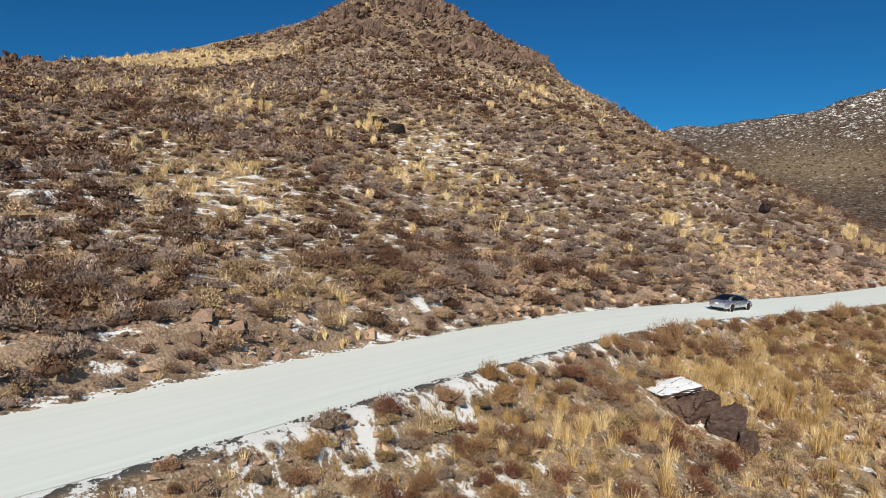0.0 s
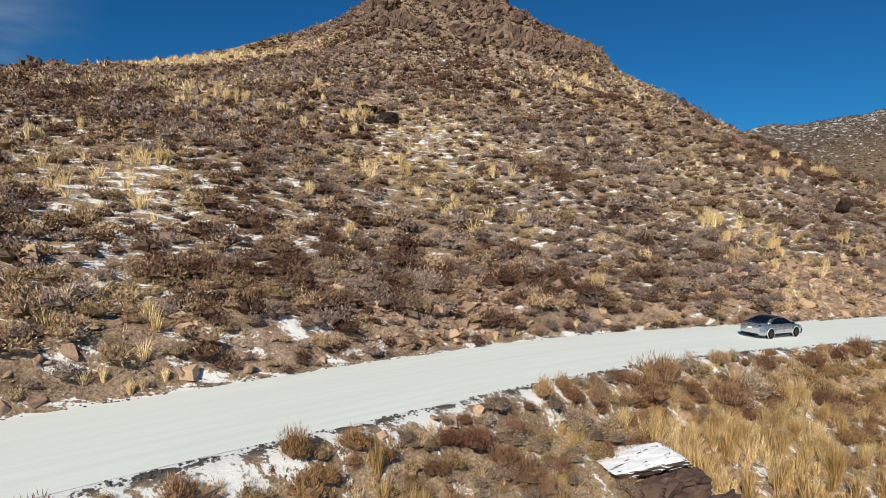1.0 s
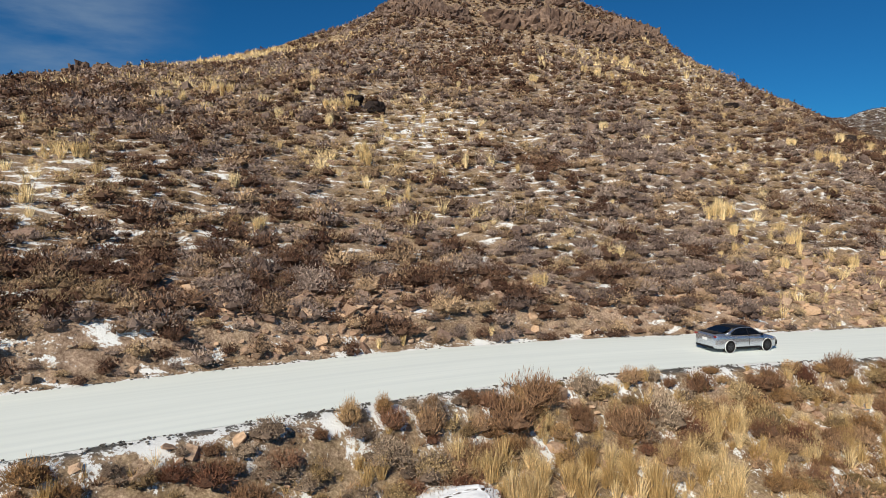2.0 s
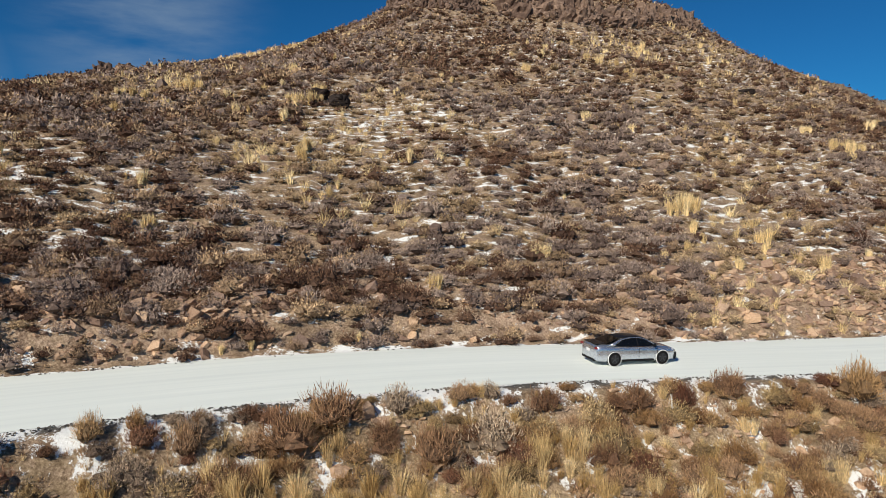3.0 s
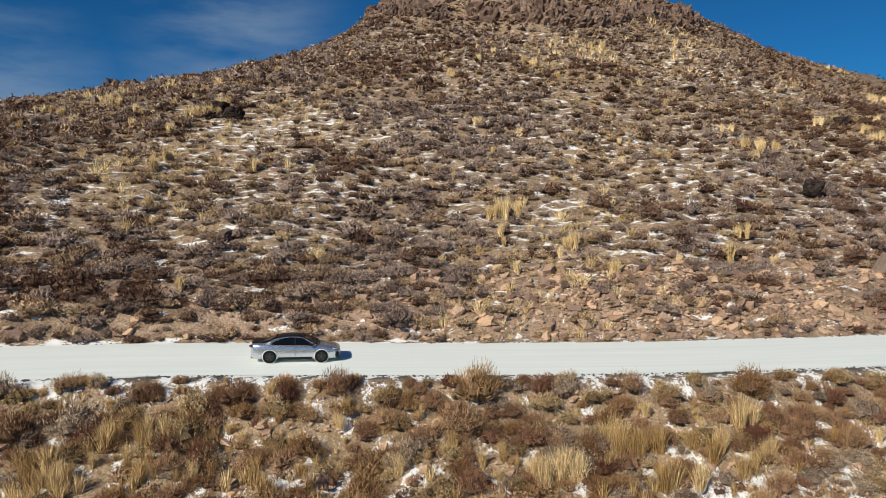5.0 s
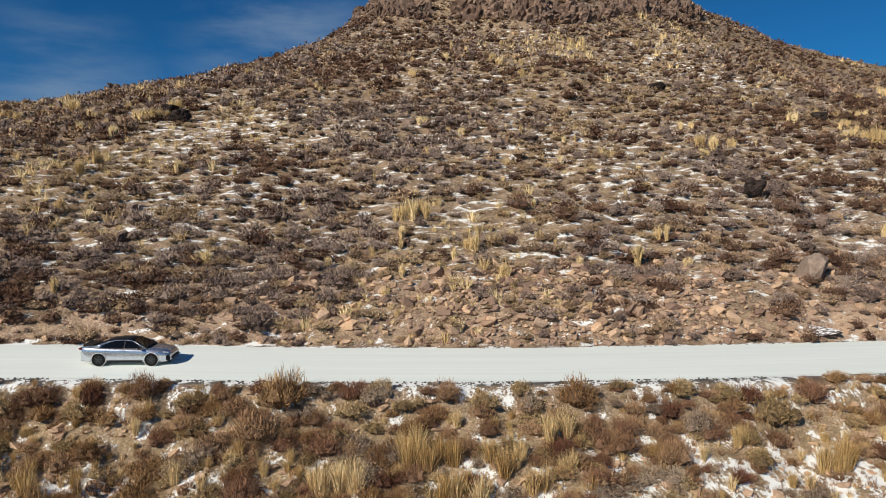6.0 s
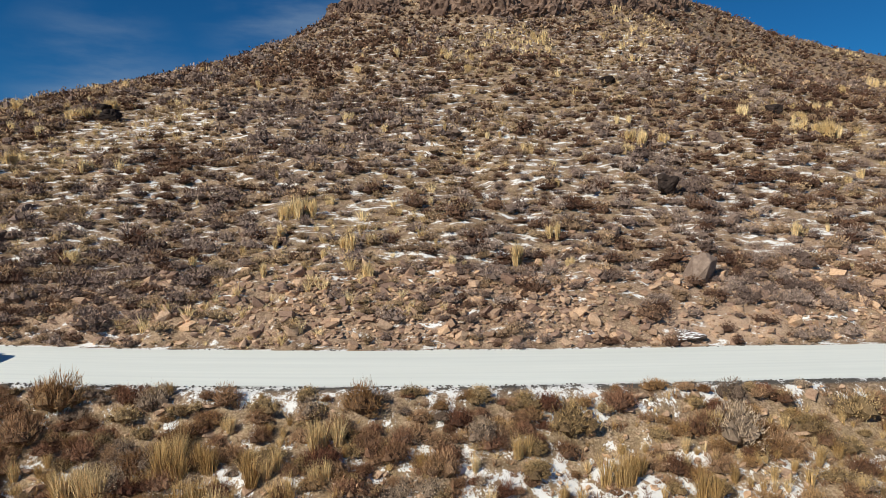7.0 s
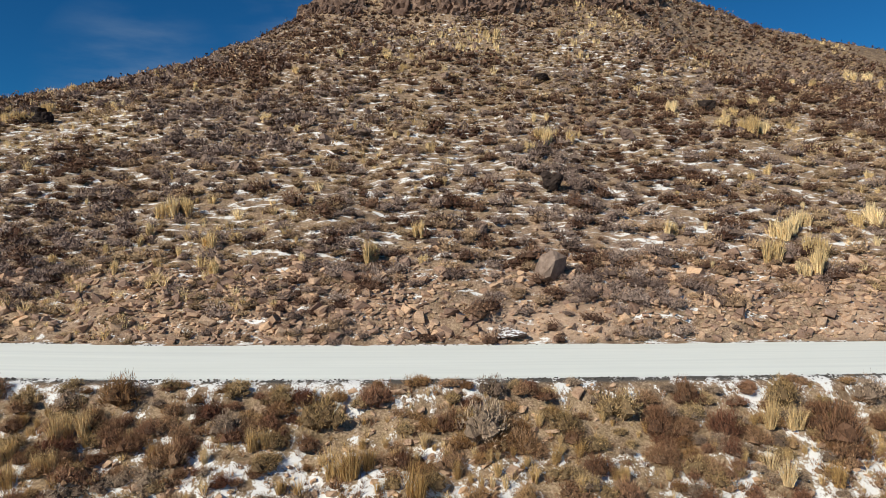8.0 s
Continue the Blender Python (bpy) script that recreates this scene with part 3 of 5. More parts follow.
def cover_hill():
    """Sagebrush, darker brush and dry tufts over the slope above the road."""
    bands = ((0.3, 9, 0.8, 1.45, FINE, TUFT_FINE, "foot of the slope"), (9, 28, 1.02, 1.5, MIDDLE, TUFT_FINE, "lower slope"),
             (28, 55, 1.06, 1.52, SMALL, TUFT_FINE, "middle slope"), (55, 138, 1.08, 1.55, COARSE, TUFT_COARSE, "upper slope"))
    for lo, hi, gap, grown, bush, grass_, where in bands:
        sd_ = jittered(-6 - lo * 0.1, 162 + lo * 0.75, 20 + lo, 34 + hi, gap)
        sd_ = sd_[(uphill(sd_) >= lo) & (uphill(sd_) < hi)]
        up = uphill(sd_)
        x, y = to_xy(sd_[:, 0], sd_[:, 1])
        thick = fbm(x, y, 9.0, 51, 4, 0.6)
        thin_out = 0.3 * smooth(62, 72, sd_[:, 0]) * (lo < 1)
        bank = thin_out + (1 - smooth(1.5, 4 + 2.5 * smooth(60, 80, sd_[:, 0]), up)) * (0.5 * smooth(66, 84, sd_[:, 0])) * (0.4 + 0.6 * smooth(0.8, 1.4, up))
        keep = (rng.uniform(0, 1, len(sd_)) < 0.9 + 0.6 * thick - bank + 0.25 * (1 - smooth(28, 48, sd_[:, 0])) * (1 - smooth(18, 35, up))) & (height_sd(sd_[:, 0], sd_[:, 1] + 3) - height_sd(sd_[:, 0], sd_[:, 1] - 3) > -0.6)
        sd_, up = sd_[keep], up[keep]
        x, y = to_xy(sd_[:, 0], sd_[:, 1])
        pts = planted(sd_)
        kind = 0.55 * fbm(x, y, 14.0, 61, 4, 0.6) + rng.normal(0, 0.26, len(sd_))
        # straw meadow near the left shoulder of the hill, and on its right flank
        meadow = 1.25 * np.exp(-((x + 58) ** 2 / 19 ** 2 + (y - 154) ** 2 / 12 ** 2)) + 0.3 * np.exp(-((x - 85) ** 2 / 15 ** 2 + (y - 125) ** 2 / 18 ** 2))
        drygrass = 0.7 * fbm(x, y, 18.0, 71, 3) + rng.normal(0, 0.16, len(sd_)) + meadow
        tuft = drygrass > 0.36
        pale = (drygrass > 0.15) & ~tuft
        brown = (kind > 0.07) & ~tuft & ~pale
        mauve = (kind < -0.08) & ~tuft & ~pale
        sage = ~brown & ~mauve & ~tuft & ~pale
        size = rng.uniform(0.38, 0.72, len(sd_)) * rng.choice([0.65, 0.85, 1.1, 1.5], len(sd_)) * grown * (0.62 + 0.38 * smooth(0.3, 1.6, up))
        tall = size * rng.uniform(0.8, 1.2, len(sd_))
        tint = rng.uniform(0, 1, len(sd_))
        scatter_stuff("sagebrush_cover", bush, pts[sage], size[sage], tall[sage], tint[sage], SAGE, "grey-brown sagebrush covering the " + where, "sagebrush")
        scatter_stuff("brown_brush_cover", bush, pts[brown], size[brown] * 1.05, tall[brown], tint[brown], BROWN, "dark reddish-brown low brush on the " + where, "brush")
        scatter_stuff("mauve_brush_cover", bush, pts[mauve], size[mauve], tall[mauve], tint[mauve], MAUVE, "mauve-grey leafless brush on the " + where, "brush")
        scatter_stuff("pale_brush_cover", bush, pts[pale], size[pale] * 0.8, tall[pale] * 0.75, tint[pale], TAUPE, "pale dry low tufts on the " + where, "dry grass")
        scatter_stuff("straw_grass_cover", grass_, pts[tuft], size[tuft] * 1.1, tall[tuft] * 1.05, tint[tuft], STRAW_PALE, "straw-coloured bunchgrass on the " + where, "grass")
    # low dead grass between the bushes
    thin = np.concatenate([jittered(-25, 165, 22, 85, 0.75), jittered(-50, 220, 85, 175, 1.2)])
    thin = thin[(uphill(thin) > 0.6) & (uphill(thin) < 130)]
    thin = thin[rng.uniform(0, 1, len(thin)) < 0.75]
    size = rng.uniform(0.2, 0.48, len(thin))
    foot_ = uphill(thin) < 26
    for sel, shapes, where in ((foot_, BLADES, "lower"), (~foot_, WISP, "upper")):
        scatter_stuff("dead_grass_cover", shapes, planted(thin[sel]), size[sel] * 1.3, size[sel], rng.uniform(0, 1, sel.sum()), PALE, "short dead grass between bushes of the " + where + " slope", "dry grass")
    # scrub on the hills beyond
    r, az = np.sqrt(rng.uniform(230 ** 2, 760 ** 2, 11000)), np.radians(rng.uniform(8, 44, 11000))
    x, y = r * np.sin(az), r * np.cos(az)
    pts = np.stack([x, y, height(x, y) - 0.3], -1)
    s_, d_ = to_sd(x, y)
    out = (d_ - road_mid(s_) > 60) & (s_ > 150)
    size = rng.uniform(0.7, 2.0, len(x))
    scatter_stuff("distant_scrub_cover", SCRUB, pts[out], size[out], size[out] * 0.8, rng.uniform(0, 1, len(x))[out], BROWN, "dark scrub dotting the distant snowy hills", "scrub")


cover_hill()


# ---- rocks ----
def rock_mesh(name, seed, material, corners=15, flat=0.75, edge=0.05):
    g = np.random.default_rng(seed)
    box = np.array([(a, b, c) for a in (-1, 1) for b in (-1, 1) for c in (-1, 1)]) * 0.72 * g.uniform(0.3, 1.25, (8, 3))
    p = g.normal(0, 1, (max(corners - 8, 2), 3))
    p /= np.linalg.norm(p, axis=1)[:, None]
    p = np.concatenate([box, p * g.uniform(0.75, 0.98, (len(p), 1))]) * np.array([1.0, 0.8, flat])
    bm = bmesh.new()
    for q in p:
        bm.verts.new(q)
    hull = bmesh.ops.convex_hull(bm, input=bm.verts)
    bmesh.ops.delete(bm, geom=[v for v in hull["geom_interior"] if isinstance(v, bmesh.types.BMVert)], context="VERTS")
    if edge:
        bmesh.ops.bevel(bm, geom=list(bm.edges), offset=edge, segments=1, affect="EDGES")
    bmesh.ops.triangulate(bm, faces=bm.faces)
    me = bpy.data.meshes.new(name)
    bm.to_mesh(me)
    bm.free()
    me.materials.append(material)
    return me


def rough_rock(name, seed, material, corners=18, flat=0.8, cuts=3, rough=0.16):
    """A weathered boulder: a broken block with cracks and worn faces."""
    me = rock_mesh(name, seed, material, corners, flat, 0.0)
    bm = bmesh.new()
    bm.from_mesh(me)
    for _ in range(cuts):
        bmesh.ops.subdivide_edges(bm, edges=list(bm.edges), cuts=1, use_grid_fill=True)
    bm.normal_update()
    shift = Vector((seed * 1.7, seed * 0.9, seed * 2.3))
    for v in bm.verts:
        q = v.co * 1.6 + shift
        step = noise.noise(q) * 0.9 + noise.noise(q * 2.7) * 0.5 + noise.noise(q * 6.0) * 0.3
        crack = -0.5 if abs(noise.noise(q * 1.3 + Vector((9, 3, 1)))) < 0.05 else 0.0
        v.co += v.normal * rough * (step + crack)
    bmesh.ops.triangulate(bm, faces=bm.faces)
    bm.to_mesh(me)
    bm.free()
    return me


def rock_arrays(me):
    v = np.empty(len(me.vertices) * 3)
    me.vertices.foreach_get("co", v)
    t = np.empty(len(me.polygons) * 3, int)
    me.polygons.foreach_get("vertices", t)
    return v.reshape(-1, 3), t.reshape(-1, 3)


TAN_SHAPES = [rock_mesh("rock", 700 + k, TAN_ROCK, 10, 0.75, 0.02) for k in range(10)]
RED_SHAPES = [rock_mesh("rock", 720 + k, RED_ROCK, 10, 0.75, 0.02) for k in range(6)]
GREY_SHAPES = [rough_rock("boulder", 730 + k, GREY_ROCK, 16) for k in range(4)]
DARK_SHAPES = [rough_rock("boulder", 740 + k, BARE_DARK, 18) for k in range(4)]


def lay_rock(me, name, x, y, size, label, category, group="", squash=1.0, turn=None, sink=0.3, tilt=(0, 0)):
    ob = new(name, me)
    z = float(height(x, y))
    ob.matrix_world = pose(x, y, z + size * 0.75 * squash - sink * size * squash, tilt[0], tilt[1], rng.uniform(0, 360) if turn is None else turn) @ Matrix.Diagonal((size, size, size * squash, 1))
    return tagged(ob, label, category, group)


def tilted(arrays, g, most):
    """The same stone lying askew."""
    v, t = arrays
    m = pose(0, 0, 0, g.uniform(-most, most), g.uniform(-most, most), g.uniform(0, 360)).to_3x3()
    return v @ np.array(m).T, t


STONE_SHAPES = [rock_arrays(rock_mesh("stone", 760 + k, TAN_ROCK, 11, 0.75, 0.0)) for k in range(10)]


SLAB_SHAPES = [tilted(rock_arrays(rock_mesh("stone", 900 + k, TAN_ROCK, 10, 0.42, 0.0)), np.random.default_rng(k), 32) for k in range(14)]


def bank_rocks():
    """Broken tan and red rock in the cut above the road."""
    sd_ = jittered(-5, 145, 22, 44, 0.36)
    up = uphill(sd_)
    x, y = to_xy(sd_[:, 0], sd_[:, 1])
    cut = smooth(62, 76, sd_[:, 0])
    patch = fbm(x, y, 7, 81, 3)
    rocky = smooth(0.25, 0.9, up) * (1 - smooth(3.2 + 2.5 * cut, 6.5 + 5 * cut, up)) * np.clip(0.42 + 1.8 * patch + 0.65 * cut, 0.08, 1.0)
    sd_ = sd_[rng.uniform(0, 1, len(sd_)) < rocky]
    size = rng.uniform(0.13, 0.27, len(sd_)) * rng.choice([0.6, 0.9, 1.3, 1.8, 2.4], len(sd_), p=[0.26, 0.32, 0.23, 0.14, 0.05])
    order = np.argsort(-size)
    sd_, size = sd_[order], size[order]
    for k in range(min(290, len(sd_))):
        x, y = to_xy(*sd_[k])
        red = rng.uniform() < 0.3
        lay_rock((RED_SHAPES if red else TAN_SHAPES)[int(rng.integers(0, 6))], "rock", x, y, size[k] * 1.1, ("reddish-brown" if red else "tan") + " angular rock in the road cut", "rock", "rocks of the road cut", rng.uniform(0.5, 1.0), None, 0.45, (rng.uniform(-35, 35), rng.uniform(-35, 35)))
    rest, rs = sd_[290:], size[290:]
    red = rng.uniform(0, 1, len(rest)) < 0.35
    for sel, material, tone in ((~red, TAN_ROCK, "tan"), (red, RED_ROCK, "reddish-brown")):
        pts = planted(rest[sel])
        scatter_stuff("rubble_cover", SLAB_SHAPES, pts + [0, 0, 0.04], rs[sel] * 1.25, rs[sel] * 1.25, rs[sel] * 0, material, "broken " + tone + " rubble lying in the road cut", "rubble")


bank_rocks()


def slope_rocks():
    sd_ = jittered(-10, 190, 30, 165, 2.0)
    up = uphill(sd_)
    sd_ = sd_[(up > 5) & (up < 128) & (rng.uniform(0, 1, len(sd_)) < 0.5)]
    size = rng.uniform(0.1, 0.34, len(sd_)) * rng.choice([1, 1, 1, 1.8], len(sd_))
    scatter_stuff("slope_stone_cover", STONE_SHAPES, planted(sd_) + [0, 0, 0.04], size, size * 0.9, size * 0, RED_ROCK, "reddish-brown stones scattered among the brush", "stones")
    sd_ = jittered(20, 190, 60, 165, 1.9)
    up = uphill(sd_)
    x, y = to_xy(sd_[:, 0], sd_[:, 1])
    sd_ = sd_[(up > 30) & (up < 128) & (rng.uniform(0, 1, len(sd_)) < 0.35 + 1.2 * fbm(x, y, 25, 85, 3) + 0.3 * smooth(60, 100, up))]
    size = rng.uniform(0.25, 0.6, len(sd_)) * rng.choice([1, 1, 1.6], len(sd_))
    scatter_stuff("slope_block_cover", SLAB_SHAPES, planted(sd_) + [0, 0, 0.1], size, size * 1.4, size * 0, GREY_ROCK, "grey-brown broken rock strewn over the upper slope", "stones")
    sd_ = jittered(0, 130, 8, 28, 0.62)
    down = road_mid(sd_[:, 0]) - HALF - sd_[:, 1]
    x, y = to_xy(sd_[:, 0], sd_[:, 1])
    sd_ = sd_[(down > 0.9) & (down < 14) & (rng.uniform(0, 1, len(sd_)) < 0.55 + 1.5 * fbm(x, y, 6, 83, 3))]
    size = rng.uniform(0.1, 0.27, len(sd_)) * rng.choice([0.8, 1, 1.2, 2.0], len(sd_))
    scatter_stuff("verge_stone_cover", SLAB_SHAPES, planted(sd_) + [0, 0, 0.03], size, size * 0.8, size * 0, TAN_ROCK, "tan stones lying on the slope below the road", "stones")


slope_rocks()


def pale_flecks():
    """Pale stones and bits of deadwood between the bushes, and the grit pushed up along the road's edge."""
    sd_ = jittered(-10, 180, 26, 150, 1.25)
    up = uphill(sd_)
    sd_ = sd_[(up > 1) & (up < 118) & (rng.uniform(0, 1, len(sd_)) < 0.6)]
    size = rng.uniform(0.07, 0.2, len(sd_)) * (1 + uphill(sd_) / 120)
    scatter_stuff("pale_stone_cover", STONE_SHAPES, planted(sd_) + [0, 0, 0.05], size * 1.3, size * 0.7, size * 0, PALE_ROCK, "pale weathered stones between the bushes", "stones")
    n_ = 2600
    s_ = rng.uniform(-5, 140, n_)
    side = np.where(rng.uniform(0, 1, n_) < 0.72, -1.0, 1.0)
    d_ = road_mid(s_) + side * (HALF + np.abs(rng.normal(0.0, 0.22, n_)) - 0.02)
    keep = value_noise(s_ * 1.0, side * 7, 2.2, 131) > -0.18
    sd_ = np.stack([s_, d_], -1)[keep]
    size = rng.uniform(0.025, 0.065, len(sd_))
    scatter_stuff("roadside_grit_cover", STONE_SHAPES, planted(sd_) + [0, 0, 0.02], size * 1.4, size, size * 0, GRIT, "dark grit pushed up along the edge of the snowy road", "gravel")


pale_flecks()

# single boulders that stand out on the slope
for bx, by, size, squash, turn in ((54.9, 107.8, 1.25, 1.15, 20), (-6.3, 88.2, 1.6, 0.8, 60), (-9.0, 89.0, 1.2, 0.8, 10), (39.6, 135.1, 1.4, 0.7, 10), (60.0, 143.0, 1.3, 1.0, 50)):
    lay_rock(DARK_SHAPES[int(size * 7) % 4], "boulder", bx, by, size, "dark brown boulder among brush on the slope", "boulder", "dark boulders", squash, turn, 0.3 if size > 1.25 else 0.0)
lay_rock(rough_rock("boulder", 773, SLAB_ROCK, 10, 1.0, 3, 0.05), "leaning_boulder", 60.2, 96.4, 1.5, "grey-brown slab of rock leaning out of the road cut", "boulder", "", 1.25, 20, 0.3, (-8, 16))
for bx, by, size, squash in ((8.6, 71.7, 0.9, 0.7), (13.2, 68.7, 0.9, 0.6), (24.6, 91.2, 1.0, 1.1), (28.3, 92.2, 0.9, 1.0), (60.8, 107.3, 0.9, 0.8), (52.9, 98.6, 0.6, 1.2), (32.2, 92.6, 0.6, 1.2), (66.0, 95.8, 0.8, 0.4), (44.0, 96.0, 1.0, 0.6),
                            (12.8, 68.0, 0.9, 0.9), (29.7, 125.8, 1.0, 0.9), (-15.9, 107.0, 1.7, 0.7), (-18.5, 106.0, 1.3, 0.8), (56.1, 124.5, 1.1, 1.0), (27.0, 92.5, 0.7, 1.0), (65.6, 107.7, 0.8, 0.6), (38.7, 131.6, 1.0, 0.8)):
    lay_rock(GREY_SHAPES[int(bx) % 4], "boulder", bx, by, size, "grey-brown weathered boulder among the brush", "boulder", "weathered boulders", squash)
for bx, by, size, squash in ((-15.9, 36.8, 0.55, 1.5), (-14.8, 38.0, 0.5, 1.2), (-13.4, 39.0, 0.6, 1.4), (-20.0, 29.8, 0.6, 1.5), (17.8, 47.1, 0.55, 0.9), (18.5, 47.3, 0.4, 0.8), (20.7, 46.8, 0.45, 0.7), (-4.3, 36.6, 0.5, 1.0), (-2.5, 38.4, 0.4, 1.2)):
    lay_rock(TAN_SHAPES[int(abs(bx)) % 10], "boulder", bx, by, size, "tan angular boulder standing in brush", "boulder", "tan boulders", squash)


def crag(name, cx, cy, rx, ry, count, tall, label, seed, turn=0.0):
    """A broken cliff of upright blocks standing out of the slope."""
    g = np.random.default_rng(seed)
    root = tagged(new(name), label, "rock outcrop")
    root.location = (cx, cy, float(height(cx, cy)))
    shapes = [rough_rock("block", seed * 10 + k, CRAG_ROCK, 13, 1.0, 2, 0.3) for k in range(6)]
    for k in range(count):
        a, r = g.uniform(0, 2 * math.pi), math.sqrt(g.uniform(0, 1))
        u, v = math.cos(a) * r * rx, math.sin(a) * r * ry
        x, y = cx + u * math.cos(turn) - v * math.sin(turn), cy + u * math.sin(turn) + v * math.cos(turn)
        w = g.uniform(0.45, 1.5) * tall / 3.6
        h = tall * g.uniform(0.18, 0.58) * (1.15 - 0.6 * r)
        z = float(height(x, y))
        ob = new("block", shapes[int(g.integers(0, 6))])
        ob.parent = root
        ob.matrix_local = pose(x - cx, y - cy, z - root.location.z + h * 0.3, g.uniform(-22, 22), g.uniform(-22, 22), g.uniform(0, 360)) @ Matrix.Diagonal((w, w * g.uniform(0.6, 1.0), h, 1))
    return root


crag("summit_crag", -6, 167, 19, 6, 130, 5.6, "broken brown basalt cliff on the hilltop", 31, 0.3)
crag("red_cliff", -24, 154, 5, 4, 45, 5.2, "reddish broken cliff at the hilltop's edge", 34, 0.2)
crag("corner_cliff", -16, 149, 8, 2.4, 60, 4.4, "low cliff of reddish-brown blocks below the hilltop", 38, 0.1)
crag("cliff_band", 9, 159, 15, 2.8, 150, 6.2, "band of upright brown basalt blocks below the hilltop", 32, 0.42)
crag("flank_cliff", 27, 182, 15, 3.2, 95, 5.6, "broken basalt cliff on the hill's shoulder", 37, 1.15)
crag("shoulder_crag", 30, 203, 7, 3.5, 40, 5.4, "upright basalt blocks on the hill's far shoulder", 39, 1.0)
crag("ridge_outcrop", -88, 132, 5.5, 2.6, 46, 5.0, "dark rock outcrop on the ridge", 33, 0.3)
crag("flank_outcrop", 62, 206, 4.0, 2.5, 18, 2.6, "small rock outcrop on the hill's far flank", 36, 0.3)


def black_rock():
    """The big dark rock with a snow cap on the slope below the road."""
    root = tagged(new("snow_capped_rock"), "large dark brown rock with snow on top among golden grass", "rock")
    root.location = (15.4, 38.6, float(height(15.4, 38.6)))
    for k, (dx, dy, dz, sx, sy, sz, turn) in enumerate(((-0.8, 0.5, 1.15, 2.7, 1.7, 0.75, 15), (0.3, -0.3, -0.1, 2.7, 1.7, 1.75, 40), (1.6, -1.6, -0.6, 1.7, 1.2, 1.7, 10), (-1.5, -0.2, -0.1, 1.6, 1.2, 1.1, 120), (2.2, -2.9, -1.2, 1.0, 0.9, 1.1, 50))):
        ob = new("block", rough_rock("block", 780 + k, DARK_ROCK if k == 0 else BASALT, 11, 0.85, 4, 0.08 if k == 0 else 0.12))
        ob.parent = root
        ob.matrix_local = pose(dx, dy, dz, 5, -6, turn) @ Matrix.Diagonal((sx, sy, sz, 1))


black_rock()
lay_rock(rough_rock("boulder", 791, DARK_ROCK, 16, 0.6, 3, 0.16), "snowy_boulder", 60.9, 89.3, 1.1, "dark flat boulder dusted with snow at the road's inner edge", "boulder", "", 0.6, 40, 0.5, (6, 4))


# ---- tall straw clumps that stand out on the slope: x, y, height ----
CLUMPS_A = [(-28.6, 83.8, 1.1), (-28.2, 60.0, 1.3), (-27.8, 74.9, 1.0), (-27.5, 77.2, 1.3), (-27.0, 78.0, 1.5), (-26.8, 55.8, 1.6), (-26.6, 79.0, 1.7), (-26.4, 60.5, 1.4), (-26.1, 86.5, 1.6), (-25.1, 78.9, 1.6), (-23.6, 85.3, 2.1), (-23.1, 72.7, 1.4), (-21.7, 100.9, 1.3), (-21.6, 78.2, 1.7), (-20.2, 111.5, 1.6), (-19.9, 56.1, 1.1), (-18.3, 84.5, 1.6), (-18.0, 97.4, 2.0), (-16.9, 56.4, 1.8), (-15.9, 50.8, 1.1), (-15.9, 87.9, 1.4), (-15.4, 90.8, 1.2), (-14.4, 80.6, 1.5), (-13.8, 90.6, 1.4), (-13.8, 108.2, 1.7), (-13.2, 81.2, 1.3), (-13.1, 83.2, 1.4), (-11.6, 85.9, 1.8), (-10.2, 90.6, 2.3), (-10.0, 85.8, 2.3), (-9.2, 59.4, 0.9), (-9.1, 86.7, 2.3)]
CLUMPS_B = [(-8.9, 81.2, 1.8), (-8.6, 88.1, 1.5), (-8.5, 60.2, 0.9), (-7.1, 60.2, 1.6), (-6.5, 34.3, 0.9), (-5.6, 34.6, 0.9), (-4.9, 35.9, 0.9), (-4.3, 56.0, 1.5), (-3.8, 76.9, 1.3), (-3.0, 96.6, 1.4), (-2.9, 56.5, 1.7), (-2.7, 75.6, 1.8), (-1.5, 72.9, 1.9), (-0.5, 106.2, 1.4), (-0.1, 86.7, 0.9), (1.4, 88.2, 0.9), (1.4, 105.2, 1.5), (2.0, 86.5, 1.0), (3.2, 70.8, 1.1), (3.3, 68.0, 1.1), (3.8, 68.1, 1.6), (4.5, 89.5, 0.9), (4.7, 135.7, 1.5), (5.1, 122.4, 1.3), (6.6, 78.4, 1.7), (8.0, 50.1, 0.9), (8.0, 135.2, 1.7), (8.8, 117.1, 1.7), (9.0, 51.2, 1.1), (9.3, 126.1, 2.2), (11.1, 81.1, 1.2), (11.7, 141.3, 1.4)]
CLUMPS_C = [(13.2, 55.1, 1.0), (15.5, 61.4, 1.6), (15.8, 129.4, 1.8), (16.8, 94.8, 0.9), (17.7, 67.0, 0.9), (17.8, 127.3, 1.8), (19.1, 103.2, 1.9), (19.8, 69.1, 1.1), (20.2, 81.0, 0.9), (20.4, 69.8, 1.8), (20.4, 130.1, 1.3), (21.1, 150.3, 1.7), (22.2, 125.6, 1.5), (22.9, 102.8, 1.3), (23.1, 88.0, 1.1), (23.4, 138.2, 1.5), (23.5, 150.8, 2.9), (23.7, 97.0, 1.2), (24.5, 103.3, 1.5), (28.3, 107.2, 1.0), (28.7, 74.4, 1.3), (28.9, 85.6, 1.3), (29.2, 83.0, 2.1), (29.3, 86.7, 1.1), (30.1, 83.5, 2.4), (30.2, 106.8, 1.3), (30.4, 77.7, 1.2), (30.6, 87.3, 1.4), (30.8, 84.7, 2.2), (30.9, 81.1, 1.5), (31.8, 79.9, 1.2), (34.1, 76.5, 1.3)]
